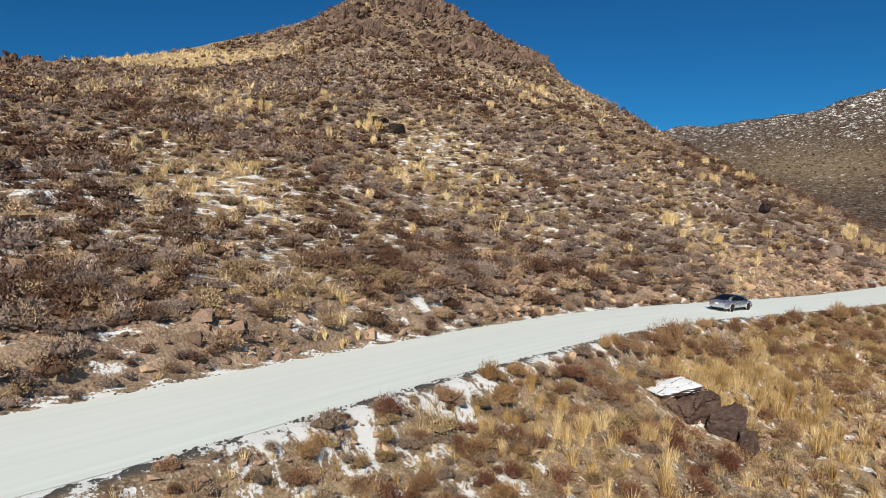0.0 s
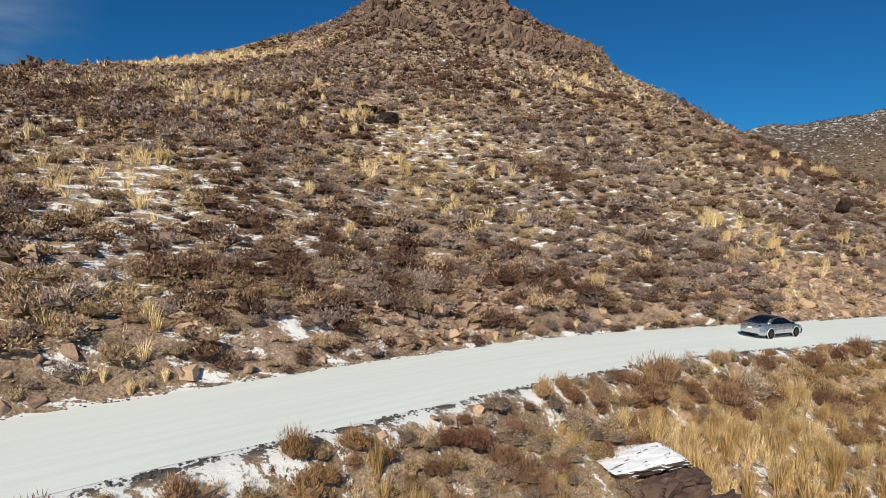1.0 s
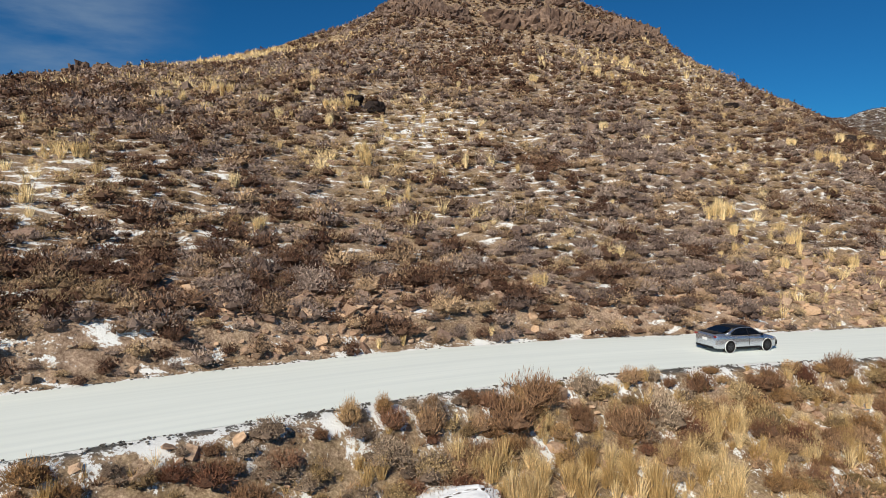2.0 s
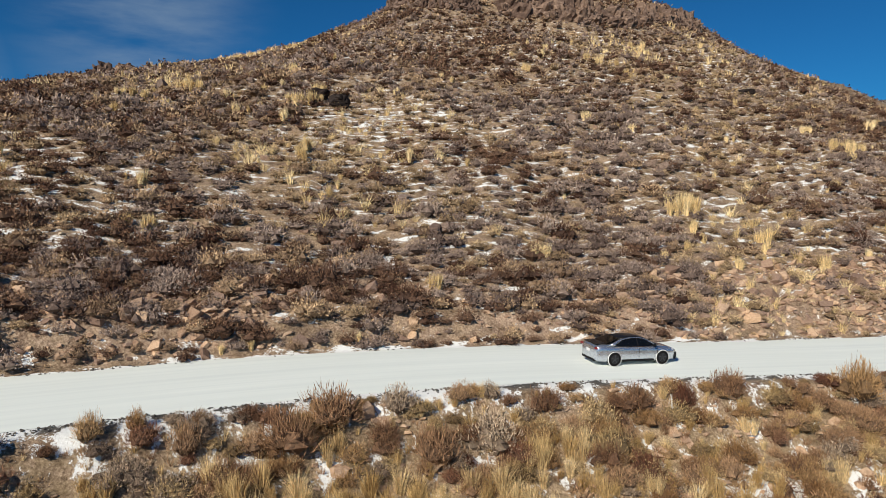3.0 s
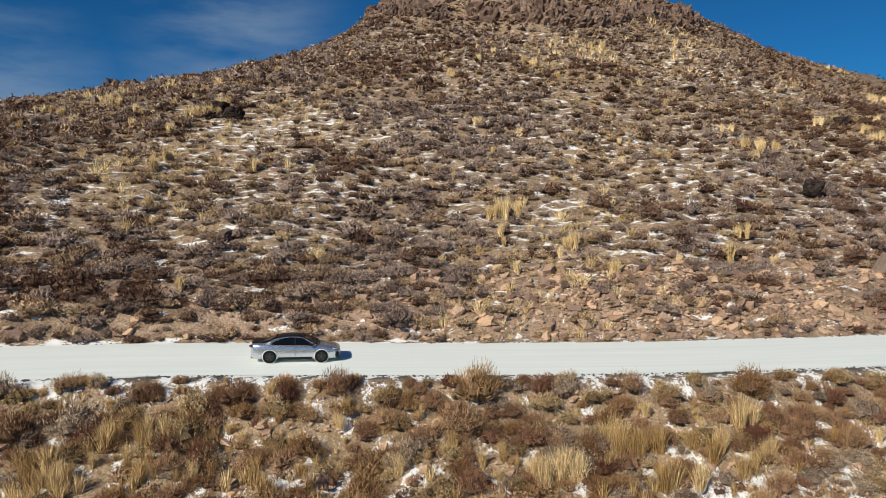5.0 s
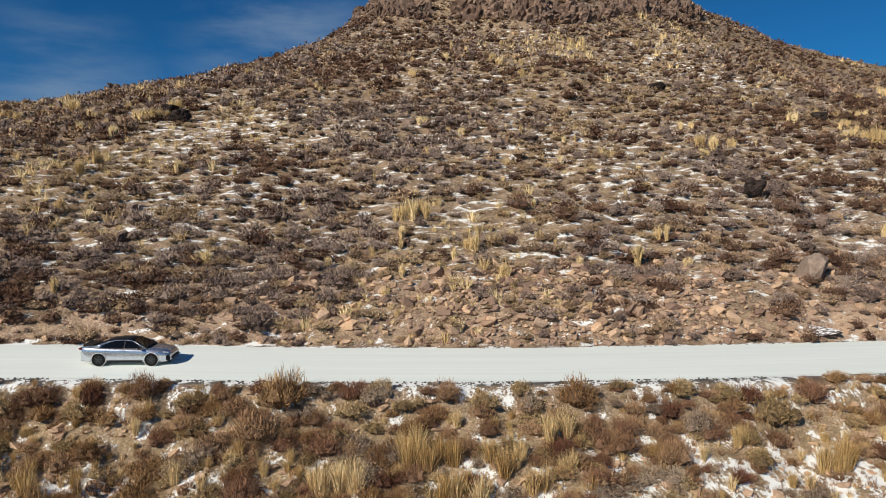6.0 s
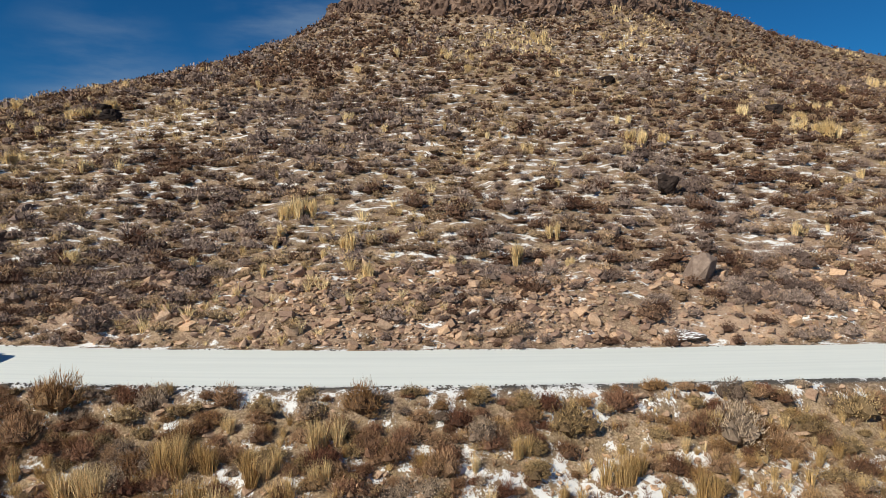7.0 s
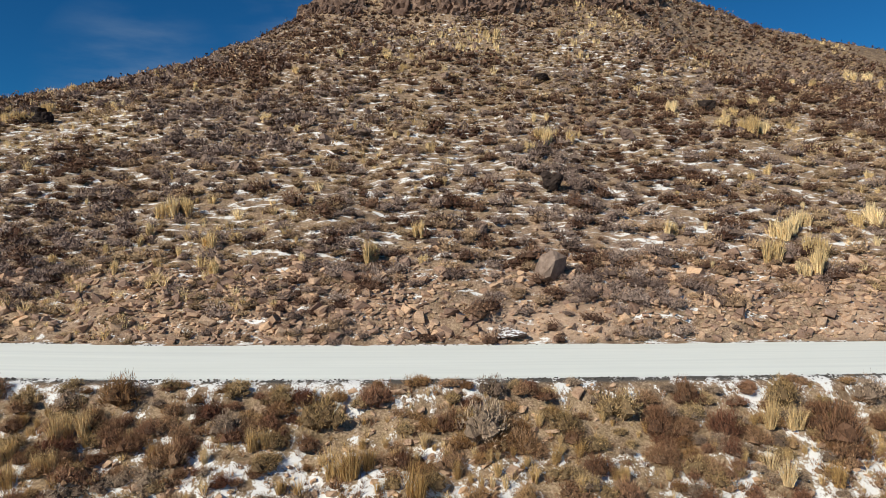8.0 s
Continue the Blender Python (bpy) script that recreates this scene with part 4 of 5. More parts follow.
CLUMPS_D = [(34.5, 83.5, 1.0), (35.1, 108.4, 1.2), (36.0, 78.6, 1.0), (36.0, 92.5, 1.0), (36.0, 109.6, 1.1), (36.2, 80.6, 1.3), (36.3, 83.0, 1.8), (37.3, 85.0, 1.4), (37.7, 93.2, 1.2), (38.4, 77.8, 0.9), (40.5, 80.8, 1.7), (41.9, 87.5, 0.9), (44.3, 100.3, 1.1), (44.6, 85.7, 1.3), (45.4, 122.2, 1.5), (45.5, 86.0, 1.1), (45.7, 102.9, 1.3), (46.2, 123.6, 1.6), (47.9, 89.9, 2.4), (48.1, 118.2, 2.1), (48.7, 94.9, 1.7), (49.5, 105.6, 0.9), (49.5, 113.7, 1.6), (49.5, 119.8, 1.3), (49.7, 90.5, 1.0), (49.9, 116.7, 2.5), (51.4, 92.2, 1.2), (51.6, 118.9, 1.9), (51.8, 120.9, 1.0), (51.9, 140.3, 1.1), (53.8, 123.4, 1.1), (57.0, 138.2, 2.3)]
CLUMPS_E = [(60.0, 145.3, 1.7), (62.0, 145.4, 1.8), (62.1, 201.3, 2.1), (62.4, 141.2, 1.5), (63.1, 136.0, 1.8), (63.5, 143.3, 1.7), (64.0, 136.7, 2.4), (64.2, 115.7, 1.1), (64.5, 148.9, 2.3), (65.8, 108.5, 1.9), (65.8, 138.4, 2.9), (66.1, 154.2, 1.5), (66.4, 109.8, 1.1), (66.6, 137.6, 3.0), (66.7, 195.5, 2.4), (66.9, 122.1, 1.0), (67.3, 139.2, 2.5), (67.9, 111.2, 1.0), (69.2, 123.8, 1.2), (69.8, 105.5, 0.9), (70.1, 126.3, 1.5), (71.8, 209.4, 3.0), (72.6, 170.6, 1.3), (73.3, 109.6, 2.7), (73.4, 114.5, 2.9), (73.9, 115.9, 2.4), (74.2, 120.3, 1.1), (74.4, 136.3, 1.1), (74.6, 211.3, 3.0), (74.7, 117.5, 1.8), (74.7, 145.0, 1.0), (75.7, 109.3, 1.6)]
CLUMPS_F = [(76.1, 113.5, 2.6), (76.6, 110.7, 2.7), (77.1, 207.2, 2.6), (78.4, 120.4, 1.9), (78.8, 132.0, 1.5), (79.7, 122.4, 2.9)]


def straw_stand(seed, blades, spread, wide, material, tufts):
    """Tall feathery grass: one or more tufts grown together; height about 1."""
    g = np.random.default_rng(seed)
    V, T, off = [], [], 0
    for k in range(tufts):
        v, t = tuft_template(seed * 5 + k, blades, spread, wide)
        v = v * [1, 1, g.uniform(0.65, 1.0)] + [*(g.normal(0, 0.26, 2) if tufts > 1 else (0, 0)), 0]
        V.append(v)
        T.append(t + off)
        off += len(v)
    return mesh_from("straw_clump", np.concatenate(V), np.concatenate(T), material, np.zeros(off))


STANDS = [[straw_stand(880 + 10 * q + k, 120, 0.3, 0.021, STRAW_PALE, q) for k in range(5)] for q in (1, 2, 3)]
for group_ in (CLUMPS_A, CLUMPS_B, CLUMPS_C, CLUMPS_D, CLUMPS_E, CLUMPS_F):
    for x, y, tall in group_:
        ob = new("straw_clump", STANDS[2 if tall > 1.5 else 1 if tall > 1.15 else 0][int(rng.integers(0, 5))])
        ob.matrix_world = pose(x, y, float(height(x, y)), 0, 0, rng.uniform(0, 360)) @ Matrix.Diagonal((tall * 0.52, tall * 0.52, tall * 1.12, 1))
        tagged(ob, "tall straw-yellow grass clump on the brushy slope", "grass clump", "tall straw clumps")


def stem_arrays(g, stems, fan, thick=0.009):
    """Thin stems that fan out of one foot; height about 1."""
    ph, tilt = g.uniform(0, 2 * math.pi, stems), np.abs(g.normal(0, 0.78, stems)).clip(0, 1.4) * fan
    long = g.uniform(0.6, 1.05, stems) * (1 + 0.12 * np.sin(3 * ph + g.uniform(0, 6)))
    way = np.stack([np.sin(tilt) * np.cos(ph), np.sin(tilt) * np.sin(ph), np.cos(tilt)], -1)
    foot = way * np.array([0.16, 0.16, 0.0]) + g.normal(0, 0.05, (stems, 3)) * [1, 1, 0] - [0, 0, 0.05]
    tip = foot + way * long[:, None] + g.normal(0, 0.07, (stems, 3))
    side = np.cross(way, g.normal(0, 1, (stems, 3)))
    side /= np.linalg.norm(side, axis=1)[:, None]
    mid = (foot + tip) / 2 + np.array([0, 0, 0.07])
    v = np.stack([foot - side * thick, foot + side * thick, mid + side * thick, tip, mid - side * thick], 1).reshape(-1, 3)
    v[:, 2] = np.maximum(v[:, 2], -0.08)
    k = np.arange(stems)[:, None] * 5
    return v, np.concatenate([k + [0, 1, 2], k + [0, 2, 4], k + [4, 2, 3]]), foot, tip, way


def shrub_parts(seed, lobes, leaves, long, wide, up, stems=64):
    """A dense shrub: a few woody stems and rounded lobes bristling with twigs."""
    g = np.random.default_rng(seed)
    v1, t1, *_ = stem_arrays(g, stems, 0.9, 0.007)
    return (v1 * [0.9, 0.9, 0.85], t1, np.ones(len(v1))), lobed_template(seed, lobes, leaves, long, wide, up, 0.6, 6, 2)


BROOM_PARTS = [shrub_parts(800 + k, 8, 1350, 0.22, 0.0135, 0.75) for k in range(6)]
MOUND_PARTS = [shrub_parts(810 + k, 9, 1150, 0.12, 0.02, 0.35) for k in range(6)]
MOUND_LIGHT = [lobed_template(830 + k, 6, 170, 0.2, 0.04, 0.35, 0.45, 5, 1) for k in range(6)]
CLUMP = [tuft_template(840 + k, 190, 0.45, 0.008) for k in range(5)]
CLUMP_LIGHT = [tuft_template(860 + k, 60, 0.5, 0.017) for k in range(5)]
SPECIES = {  # name: shapes, colour, label, category, width, height
    "rust": ("rabbitbrush", BROOM_PARTS, RUST, "rust-brown dry brush on the slope below the road", "brush", 1.1, 1.1),
    "brown": ("brown_brush", BROOM_PARTS, UMBER, "dark brown leafless brush on the slope below the road", "brush", 1.1, 1.1),
    "olive": ("olive_brush", MOUND_PARTS, OLIVE, "olive-tan rounded brush with dry seed heads below the road", "brush", 1.1, 1.1),
    "red": ("red_brush", BROOM_PARTS, RED_TWIG, "dark red-brown brush on the slope below the road", "brush", 1.1, 1.1),
    "sage": ("sagebrush", MOUND_PARTS, ASH, "grey sagebrush on the slope below the road", "sagebrush", 1.1, 1.0)}
FIRST = {}


def plant_shrub(key, x, y, size, tall):
    """One shrub with its stems and foliage; repeats share the meshes."""
    name, shapes, material, label, cat, wide, high = SPECIES[key]
    k = int(rng.integers(0, len(shapes)))
    at = pose(x, y, float(height(x, y)) - 0.02, 0, 0, rng.uniform(0, 360)) @ Matrix.Diagonal((size * wide, size * wide, tall * high, 1))
    if (key, k) in FIRST:
        return copy_thing(FIRST[key, k], at)
    root = tagged(new(name), label, cat, name + " below the road")
    for piece, (v, t, wood_shade) in zip(("woody_base", "foliage"), shapes[k]):
        ob = new(piece, mesh_from(piece, v, t, material, np.full(len(v), 0.07 * k), False, wood_shade))
        ob.parent = root
    FIRST[key, k] = root
    root.matrix_world = Matrix.Identity(4)
    root.matrix_basis = Matrix.Identity(4)
    made = copy_thing(root, at)
    return made


# shrubs that stand out below the road: kind, x, y, radius, height; straw: x, y, height
STRAW_A = [(1.8, 27.9, 1.2), (3.3, 29.3, 1.2), (4.4, 32.2, 1.6), (5.8, 32.2, 1.2), (7.1, 31.3, 1.6), (8.7, 32.9, 1.7), (10.5, 36.1, 1.3), (10.8, 32.7, 1.5), (11.2, 39.4, 1.0), (11.8, 39.4, 1.4), (15.1, 41.7, 1.7), (15.5, 42.2, 2.2), (17.1, 36.8, 1.4), (17.2, 45.2, 1.6), (18.1, 39.4, 2.0), (19.0, 45.0, 1.9), (20.0, 48.8, 1.0), (21.7, 45.0, 2.2), (23.4, 39.5, 2.3), (24.1, 46.9, 1.8), (24.2, 49.2, 2.2), (24.2, 49.7, 1.9), (24.3, 45.4, 2.3), (24.4, 47.4, 1.5), (24.6, 44.1, 2.3), (26.3, 50.2, 1.5), (27.1, 48.8, 1.5), (27.5, 45.8, 2.3), (27.7, 43.6, 2.3), (28.8, 50.4, 1.2), (30.6, 52.0, 1.8), (31.0, 52.6, 1.5)]
STRAW_B = [(31.5, 50.9, 2.1), (32.7, 55.8, 1.2), (33.0, 52.3, 1.7), (34.3, 56.8, 1.3), (36.1, 55.1, 1.7), (42.0, 58.3, 2.3), (42.6, 58.4, 2.3), (43.1, 59.0, 2.2), (44.0, 61.6, 2.3), (44.5, 60.4, 1.5), (44.6, 62.4, 2.1), (45.2, 61.3, 2.3), (45.4, 64.3, 1.3), (46.4, 62.3, 2.1), (47.1, 60.9, 2.3), (48.0, 61.4, 2.3), (48.1, 62.8, 2.3), (49.1, 63.7, 1.8), (49.5, 65.2, 2.2), (50.2, 67.0, 2.0), (51.1, 63.2, 2.2), (51.3, 64.7, 1.5), (52.3, 67.6, 1.6), (57.4, 71.2, 1.6), (59.7, 70.9, 1.3), (61.7, 72.9, 2.3), (62.1, 73.6, 2.3), (64.3, 78.1, 2.3), (64.7, 74.2, 2.1), (70.9, 79.0, 1.5), (71.7, 80.8, 1.3), (77.2, 89.0, 2.2)]
STRAW_C = [(77.8, 89.3, 2.3), (77.9, 85.6, 2.3), (79.7, 87.0, 1.8)]
SHRUBS_A = [('brown', 0.2, 28.1, 0.85, 0.89), ('brown', 13.0, 42.1, 0.8, 1.44), ('brown', 16.0, 44.7, 1.8, 1.87), ('brown', 16.7, 46.1, 1.56, 1.8), ('brown', 20.9, 47.5, 1.31, 1.84), ('brown', 21.4, 37.9, 1.03, 1.44), ('brown', 24.2, 51.7, 0.87, 1.38), ('brown', 27.8, 54.0, 1.15, 1.36), ('brown', 32.0, 56.9, 1.02, 1.61), ('brown', 36.5, 57.1, 0.99, 1.19), ('brown', 38.0, 58.8, 1.46, 1.53), ('brown', 44.6, 64.9, 1.0, 1.22), ('brown', 54.8, 68.2, 1.12, 1.47), ('brown', 64.1, 78.0, 0.88, 1.54), ('brown', 67.3, 79.2, 0.87, 1.37), ('brown', 72.2, 84.6, 1.1, 1.65), ('brown', 73.0, 86.9, 0.98, 1.55), ('brown', 79.5, 89.9, 1.74, 2.55), ('olive', -0.4, 26.4, 1.11, 1.27), ('olive', 26.4, 52.7, 1.0, 1.51), ('olive', 27.0, 51.5, 1.15, 1.81), ('olive', 34.2, 57.9, 1.02, 1.22), ('olive', 46.4, 65.8, 1.02, 1.07), ('olive', 51.8, 70.5, 0.6, 0.88)]
SHRUBS_B = [('olive', 56.7, 73.7, 0.94, 1.15), ('olive', 58.9, 74.4, 1.59, 2.01), ('olive', 68.6, 81.5, 1.05, 1.42), ('olive', 70.2, 84.1, 1.41, 1.98), ('olive', 76.8, 90.0, 1.22, 1.82), ('red', -2.3, 25.4, 0.88, 0.92), ('red', 28.4, 50.9, 0.94, 1.41), ('red', 29.9, 55.3, 0.72, 1.36), ('red', 40.6, 62.2, 0.61, 1.11), ('red', 51.9, 67.4, 0.71, 1.19), ('red', 60.4, 76.6, 1.0, 1.39), ('red', 75.0, 86.6, 1.14, 1.88), ('rust', 2.4, 31.2, 0.71, 1.24), ('rust', 10.4, 40.2, 0.67, 1.18), ('rust', 11.4, 41.5, 0.51, 0.96), ('rust', 13.1, 42.8, 0.52, 0.97), ('rust', 37.9, 60.3, 1.5, 2.21), ('rust', 50.2, 68.6, 1.32, 1.7), ('sage', -4.3, 23.1, 0.92, 0.77), ('sage', 13.3, 40.6, 1.32, 1.15), ('sage', 18.8, 48.1, 0.91, 1.44), ('sage', 22.0, 50.8, 0.55, 1.01), ('sage', 22.4, 48.9, 1.59, 1.97), ('sage', 36.1, 55.8, 1.1, 1.45)]
SHRUBS_C = [('sage', 41.8, 62.8, 0.87, 1.66), ('sage', 48.2, 67.0, 0.87, 1.22), ('sage', 55.5, 71.1, 1.19, 1.57), ('sage', 64.9, 80.6, 0.91, 1.44), ('sage', 65.5, 78.9, 1.76, 2.96), ('sage', 80.7, 93.2, 1.12, 1.95)]


def cover_verge():
    """Brush and bunchgrass on the slope below the road."""
    sd_ = np.concatenate([jittered(-15, 165, 6, 28, 1.05), jittered(-15, 165, 13, 28, 1.1), jittered(30, 140, 17, 28, 1.3)])
    down = road_mid(sd_[:, 0]) - HALF - sd_[:, 1]
    x, y = to_xy(sd_[:, 0], sd_[:, 1])
    thick = fbm(x, y, 5.0, 91, 4, 0.6)
    keep = (down > 0.75) & (np.hypot(x - 15.9, y - 37.2) > 2.3) & (rng.uniform(0, 1, len(sd_)) < 0.98 + 1.2 * thick - 0.1 * (1 - smooth(10, 25, sd_[:, 0]))) & (down < 16)
    sd_, down, x, y = sd_[keep], down[keep], x[keep], y[keep]
    kind = fbm(x, y, 6.0, 95, 3) * 0.9 + rng.normal(0, 0.3, len(sd_))
    straw_zone = 0.42 * (1 - smooth(38, 62, sd_[:, 0])) * smooth(2, 5, down) * smooth(16, 26, sd_[:, 0])
    straw_zone = straw_zone + 0.13 * smooth(55, 68, sd_[:, 0]) * (1 - smooth(92, 104, sd_[:, 0])) * smooth(2.5, 4, down)
    names = np.select([kind > 0.30 - straw_zone, kind > 0.16 - 0.5 * straw_zone, kind > -0.10, kind > -0.26, kind > -0.42], ["straw", "rust", "brown", "olive", "red"], "sage")
    size = rng.uniform(0.5, 0.85, len(sd_)) * rng.choice([0.75, 1.0, 1.25], len(sd_))
    size *= 0.8 + 0.2 * smooth(0.9, 2.2, down)
    size *= 0.75 + 0.25 * smooth(12, 30, sd_[:, 0]) * (1 - 0.2 * smooth(68, 80, sd_[:, 0]))
    size = np.where(names == "straw", size * (1.15 + 0.9 * straw_zone), size)
    tint = rng.uniform(0, 1, len(sd_))
    pts = planted(sd_)
    visible = (sd_[:, 0] > 0) & (sd_[:, 0] < 128) & (down < 10)
    meshes = [mesh_from("bunchgrass", v, t, STRAW, np.zeros(len(v))) for v, t in CLUMP]
    for key in ("straw", *SPECIES):
        sel = np.nonzero(names == key)[0]
        near_by = sel[visible[sel]]
        single = near_by[np.argsort(down[near_by])][:280 if key == "straw" else 230]
        rest = np.setdiff1d(sel, single)
        if key == "straw":
            for k in single:
                ob = new("bunchgrass", meshes[int(rng.integers(0, len(meshes)))])
                ob.matrix_world = pose(*pts[k], 0, 0, rng.uniform(0, 360)) @ Matrix.Diagonal((size[k] * 0.8, size[k] * 0.8, size[k] * rng.uniform(0.9, 1.35), 1))
                tagged(ob, "golden dry bunchgrass on the slope below the road", "grass", "bunchgrass below the road")
            scatter_stuff("bunchgrass_cover", CLUMP_LIGHT, pts[rest], size[rest] * 0.75, size[rest] * 1.15, tint[rest], STRAW, "golden dry bunchgrass spread below the road", "grass")
            continue
        for k in single:
            plant_shrub(key, *pts[k, :2], size[k], size[k] * rng.uniform(0.85, 1.15))
        name, _, material, label, cat, wide, high = SPECIES[key]
        scatter_stuff(name + "_cover", MOUND_LIGHT, pts[rest], size[rest] * wide * 0.9, size[rest] * high, tint[rest], material, label.replace("on the slope ", "").replace("below", "spread below"), cat)
    for key, x, y, r, h in SHRUBS_A + SHRUBS_B + SHRUBS_C:
        plant_shrub(key, x, y, r / SPECIES[key][5], h / SPECIES[key][6])
    stands = [straw_stand(950 + k, 150, 0.28, 0.0075, STRAW, 2 + k % 2) for k in range(6)]
    for x, y, tall in STRAW_A + STRAW_B + STRAW_C:
        ob = new("golden_straw_clump", stands[int(rng.integers(0, 6))])
        ob.matrix_world = pose(x, y, float(height(x, y)), 0, 0, rng.uniform(0, 360)) @ Matrix.Diagonal((tall * 0.6, tall * 0.6, tall, 1))
        tagged(ob, "tall golden straw clump on the slope below the road", "grass clump", "straw clumps below the road")
    for root in FIRST.values():        # the patterns themselves go, their copies stay
        for ob in (*root.children, root):
            bpy.data.objects.remove(ob)
    # thin grass filling the gaps
    thin = jittered(-10, 140, 10, 28, 0.5)
    down = road_mid(thin[:, 0]) - HALF - thin[:, 1]
    x, y = to_xy(thin[:, 0], thin[:, 1])
    thin = thin[(down > 1.1) & (down < 14) & (np.hypot(x - 15.9, y - 37.2) > 2.0) & (rng.uniform(0, 1, len(thin)) < 0.78 + fbm(x, y, 3.0, 99, 3))]
    size = rng.uniform(0.3, 0.75, len(thin))
    gold = rng.uniform(0, 1, len(thin)) < 0.28 + 0.25 * (1 - smooth(38, 55, thin[:, 0]))
    scatter_stuff("verge_grass_cover", THIN, planted(thin[gold]), size[gold] * 0.9, size[gold], rng.uniform(0, 1, gold.sum()), STRAW, "thin golden grass filling the slope below the road", "grass")
    scatter_stuff("verge_weed_cover", THIN, planted(thin[~gold]), size[~gold] * 1.2, size[~gold] * 0.8, rng.uniform(0, 1, (~gold).sum()), UMBER, "thin dark brown weeds filling the slope below the road", "weeds")


cover_verge()


def cover_low_slope():
    """Sparse brush and grass further down, under the camera's way."""
    sd_ = jittered(-30, 175, -45, 14, 1.7)
    down = road_mid(sd_[:, 0]) - HALF - sd_[:, 1]
    sd_ = sd_[(down > 15) & (rng.uniform(0, 1, len(sd_)) < 0.8)]
    pick = rng.uniform(0, 1, len(sd_))
    size = rng.uniform(0.5, 1.1, len(sd_))
    for lo, hi, shapes, material, name, label, cat in ((0, 0.4, SMALL, UMBER, "brown_brush_cover", "dark brown brush on the low slope", "brush"), (0.4, 0.65, SMALL, ASH, "sagebrush_cover", "grey sagebrush on the low slope", "sagebrush"),
                                                       (0.65, 1.0, TUFT_COARSE, STRAW, "bunchgrass_cover", "golden dry grass on the low slope", "grass")):
        sel = (pick >= lo) & (pick < hi)
        scatter_stuff(name, shapes, planted(sd_[sel]), size[sel], size[sel], rng.uniform(0, 1, sel.sum()), material, label, cat)


cover_low_slope()


# ---- the car ----
SILVER = plain("car_silver", (0.6, 0.63, 0.68), 0.24, 0.85, 0.5, 0.5)
BLACK = plain("car_black", (0.012, 0.012, 0.014), 0.3, 0.0, 0.15, 0.05)
TRIM = plain("car_trim", (0.012, 0.012, 0.013), 0.7, 0.0, 0.15)
RUBBER = plain("tyre_rubber", (0.012, 0.012, 0.012), 0.9, 0.0, 0.1)
RIM = plain("rim_black", (0.02, 0.02, 0.022), 0.45, 0.0, 0.3)
SPOKE = plain("spoke_grey", (0.07, 0.072, 0.076), 0.35, 0.6)
LAMP_RED = plain("tail_lamp_red", (0.18, 0.012, 0.012), 0.2, 0.0, 0.6, 0.5)
LAMP_CLEAR = plain("head_lamp_clear", (0.55, 0.57, 0.6), 0.12, 0.3, 0.6, 0.8)
CHROME = plain("chrome", (0.7, 0.7, 0.72), 0.12, 1.0)
SEAT = plain("seat_cloth", (0.45, 0.41, 0.36), 0.9)
SALT = plain("road_salt", (0.7, 0.7, 0.69), 0.9)


def glass():
    m, n, l, b = mat("tinted_glass", 0.04)
    b.inputs["Base Color"].default_value = (0.03, 0.033, 0.036, 1)
    b.inputs["Transmission Weight"].default_value, b.inputs["Specular IOR Level"].default_value = 0.85, 0.25
    return m


GLASS = glass()


def loft(rings, caps=True):
    """A closed skin through rings of equally many points."""
    bm = bmesh.new()
    rows = [[bm.verts.new(p) for p in ring] for ring in rings]
    k = len(rows[0])
    for a, b in zip(rows, rows[1:]):
        for i in range(k):
            bm.faces.new((a[i], a[(i + 1) % k], b[(i + 1) % k], b[i]))
    if caps:
        bm.faces.new(rows[0][::-1])
        bm.faces.new(rows[-1])
    bmesh.ops.recalc_face_normals(bm, faces=bm.faces)
    for f in bm.faces:
        f.smooth = True
    return bm


def block(sx, sy, sz, at, bevel=0.01, turn=(0, 0, 0)):
    bm = bmesh.new()
    bmesh.ops.create_cube(bm, size=1.0, matrix=pose(*at, *turn) @ Matrix.Diagonal((sx, sy, sz, 1)))
    if bevel:
        bmesh.ops.bevel(bm, geom=list(bm.edges), offset=bevel, segments=2, affect="EDGES")
    return bm


def slab(corners, thick, axis):
    """A pane: a polygon given by its corners, thickened along axis."""
    bm = bmesh.new()
    a = [bm.verts.new(c) for c in corners]
    off = Vector(axis).normalized() * thick
    b = [bm.verts.new(Vector(c) + off) for c in corners]
    bm.faces.new(a)
    bm.faces.new(b[::-1])
    for i in range(len(a)):
        j = (i + 1) % len(a)
        bm.faces.new((a[i], b[i], b[j], a[j]))
    bmesh.ops.recalc_face_normals(bm, faces=bm.faces)
    return bm


def ring_disc(r, depth, at, seg=28, inner=0.0):
    """A wheel-shaped ring lying in the car's side plane."""
    bm = bmesh.new()
    prof = [(inner, -depth / 2), (r * 0.94, -depth / 2), (r, -depth / 2 + 0.03), (r, depth / 2 - 0.03), (r * 0.94, depth / 2), (inner, depth / 2)]
    rows = []
    for k in range(seg):
        a = 2 * math.pi * k / seg
        rows.append([bm.verts.new((at[0] + math.cos(a) * q, at[1] + w, at[2] + math.sin(a) * q)) for q, w in prof])
    for k in range(seg):
        a, b = rows[k], rows[(k + 1) % seg]
        for i in range(len(prof) - (0 if inner > 0 else 1)):
            j = (i + 1) % len(prof)
            bm.faces.new((a[i], a[j], b[j], b[i]))
    bmesh.ops.remove_doubles(bm, verts=bm.verts, dist=1e-5)
    bmesh.ops.recalc_face_normals(bm, faces=bm.faces)
    return bm


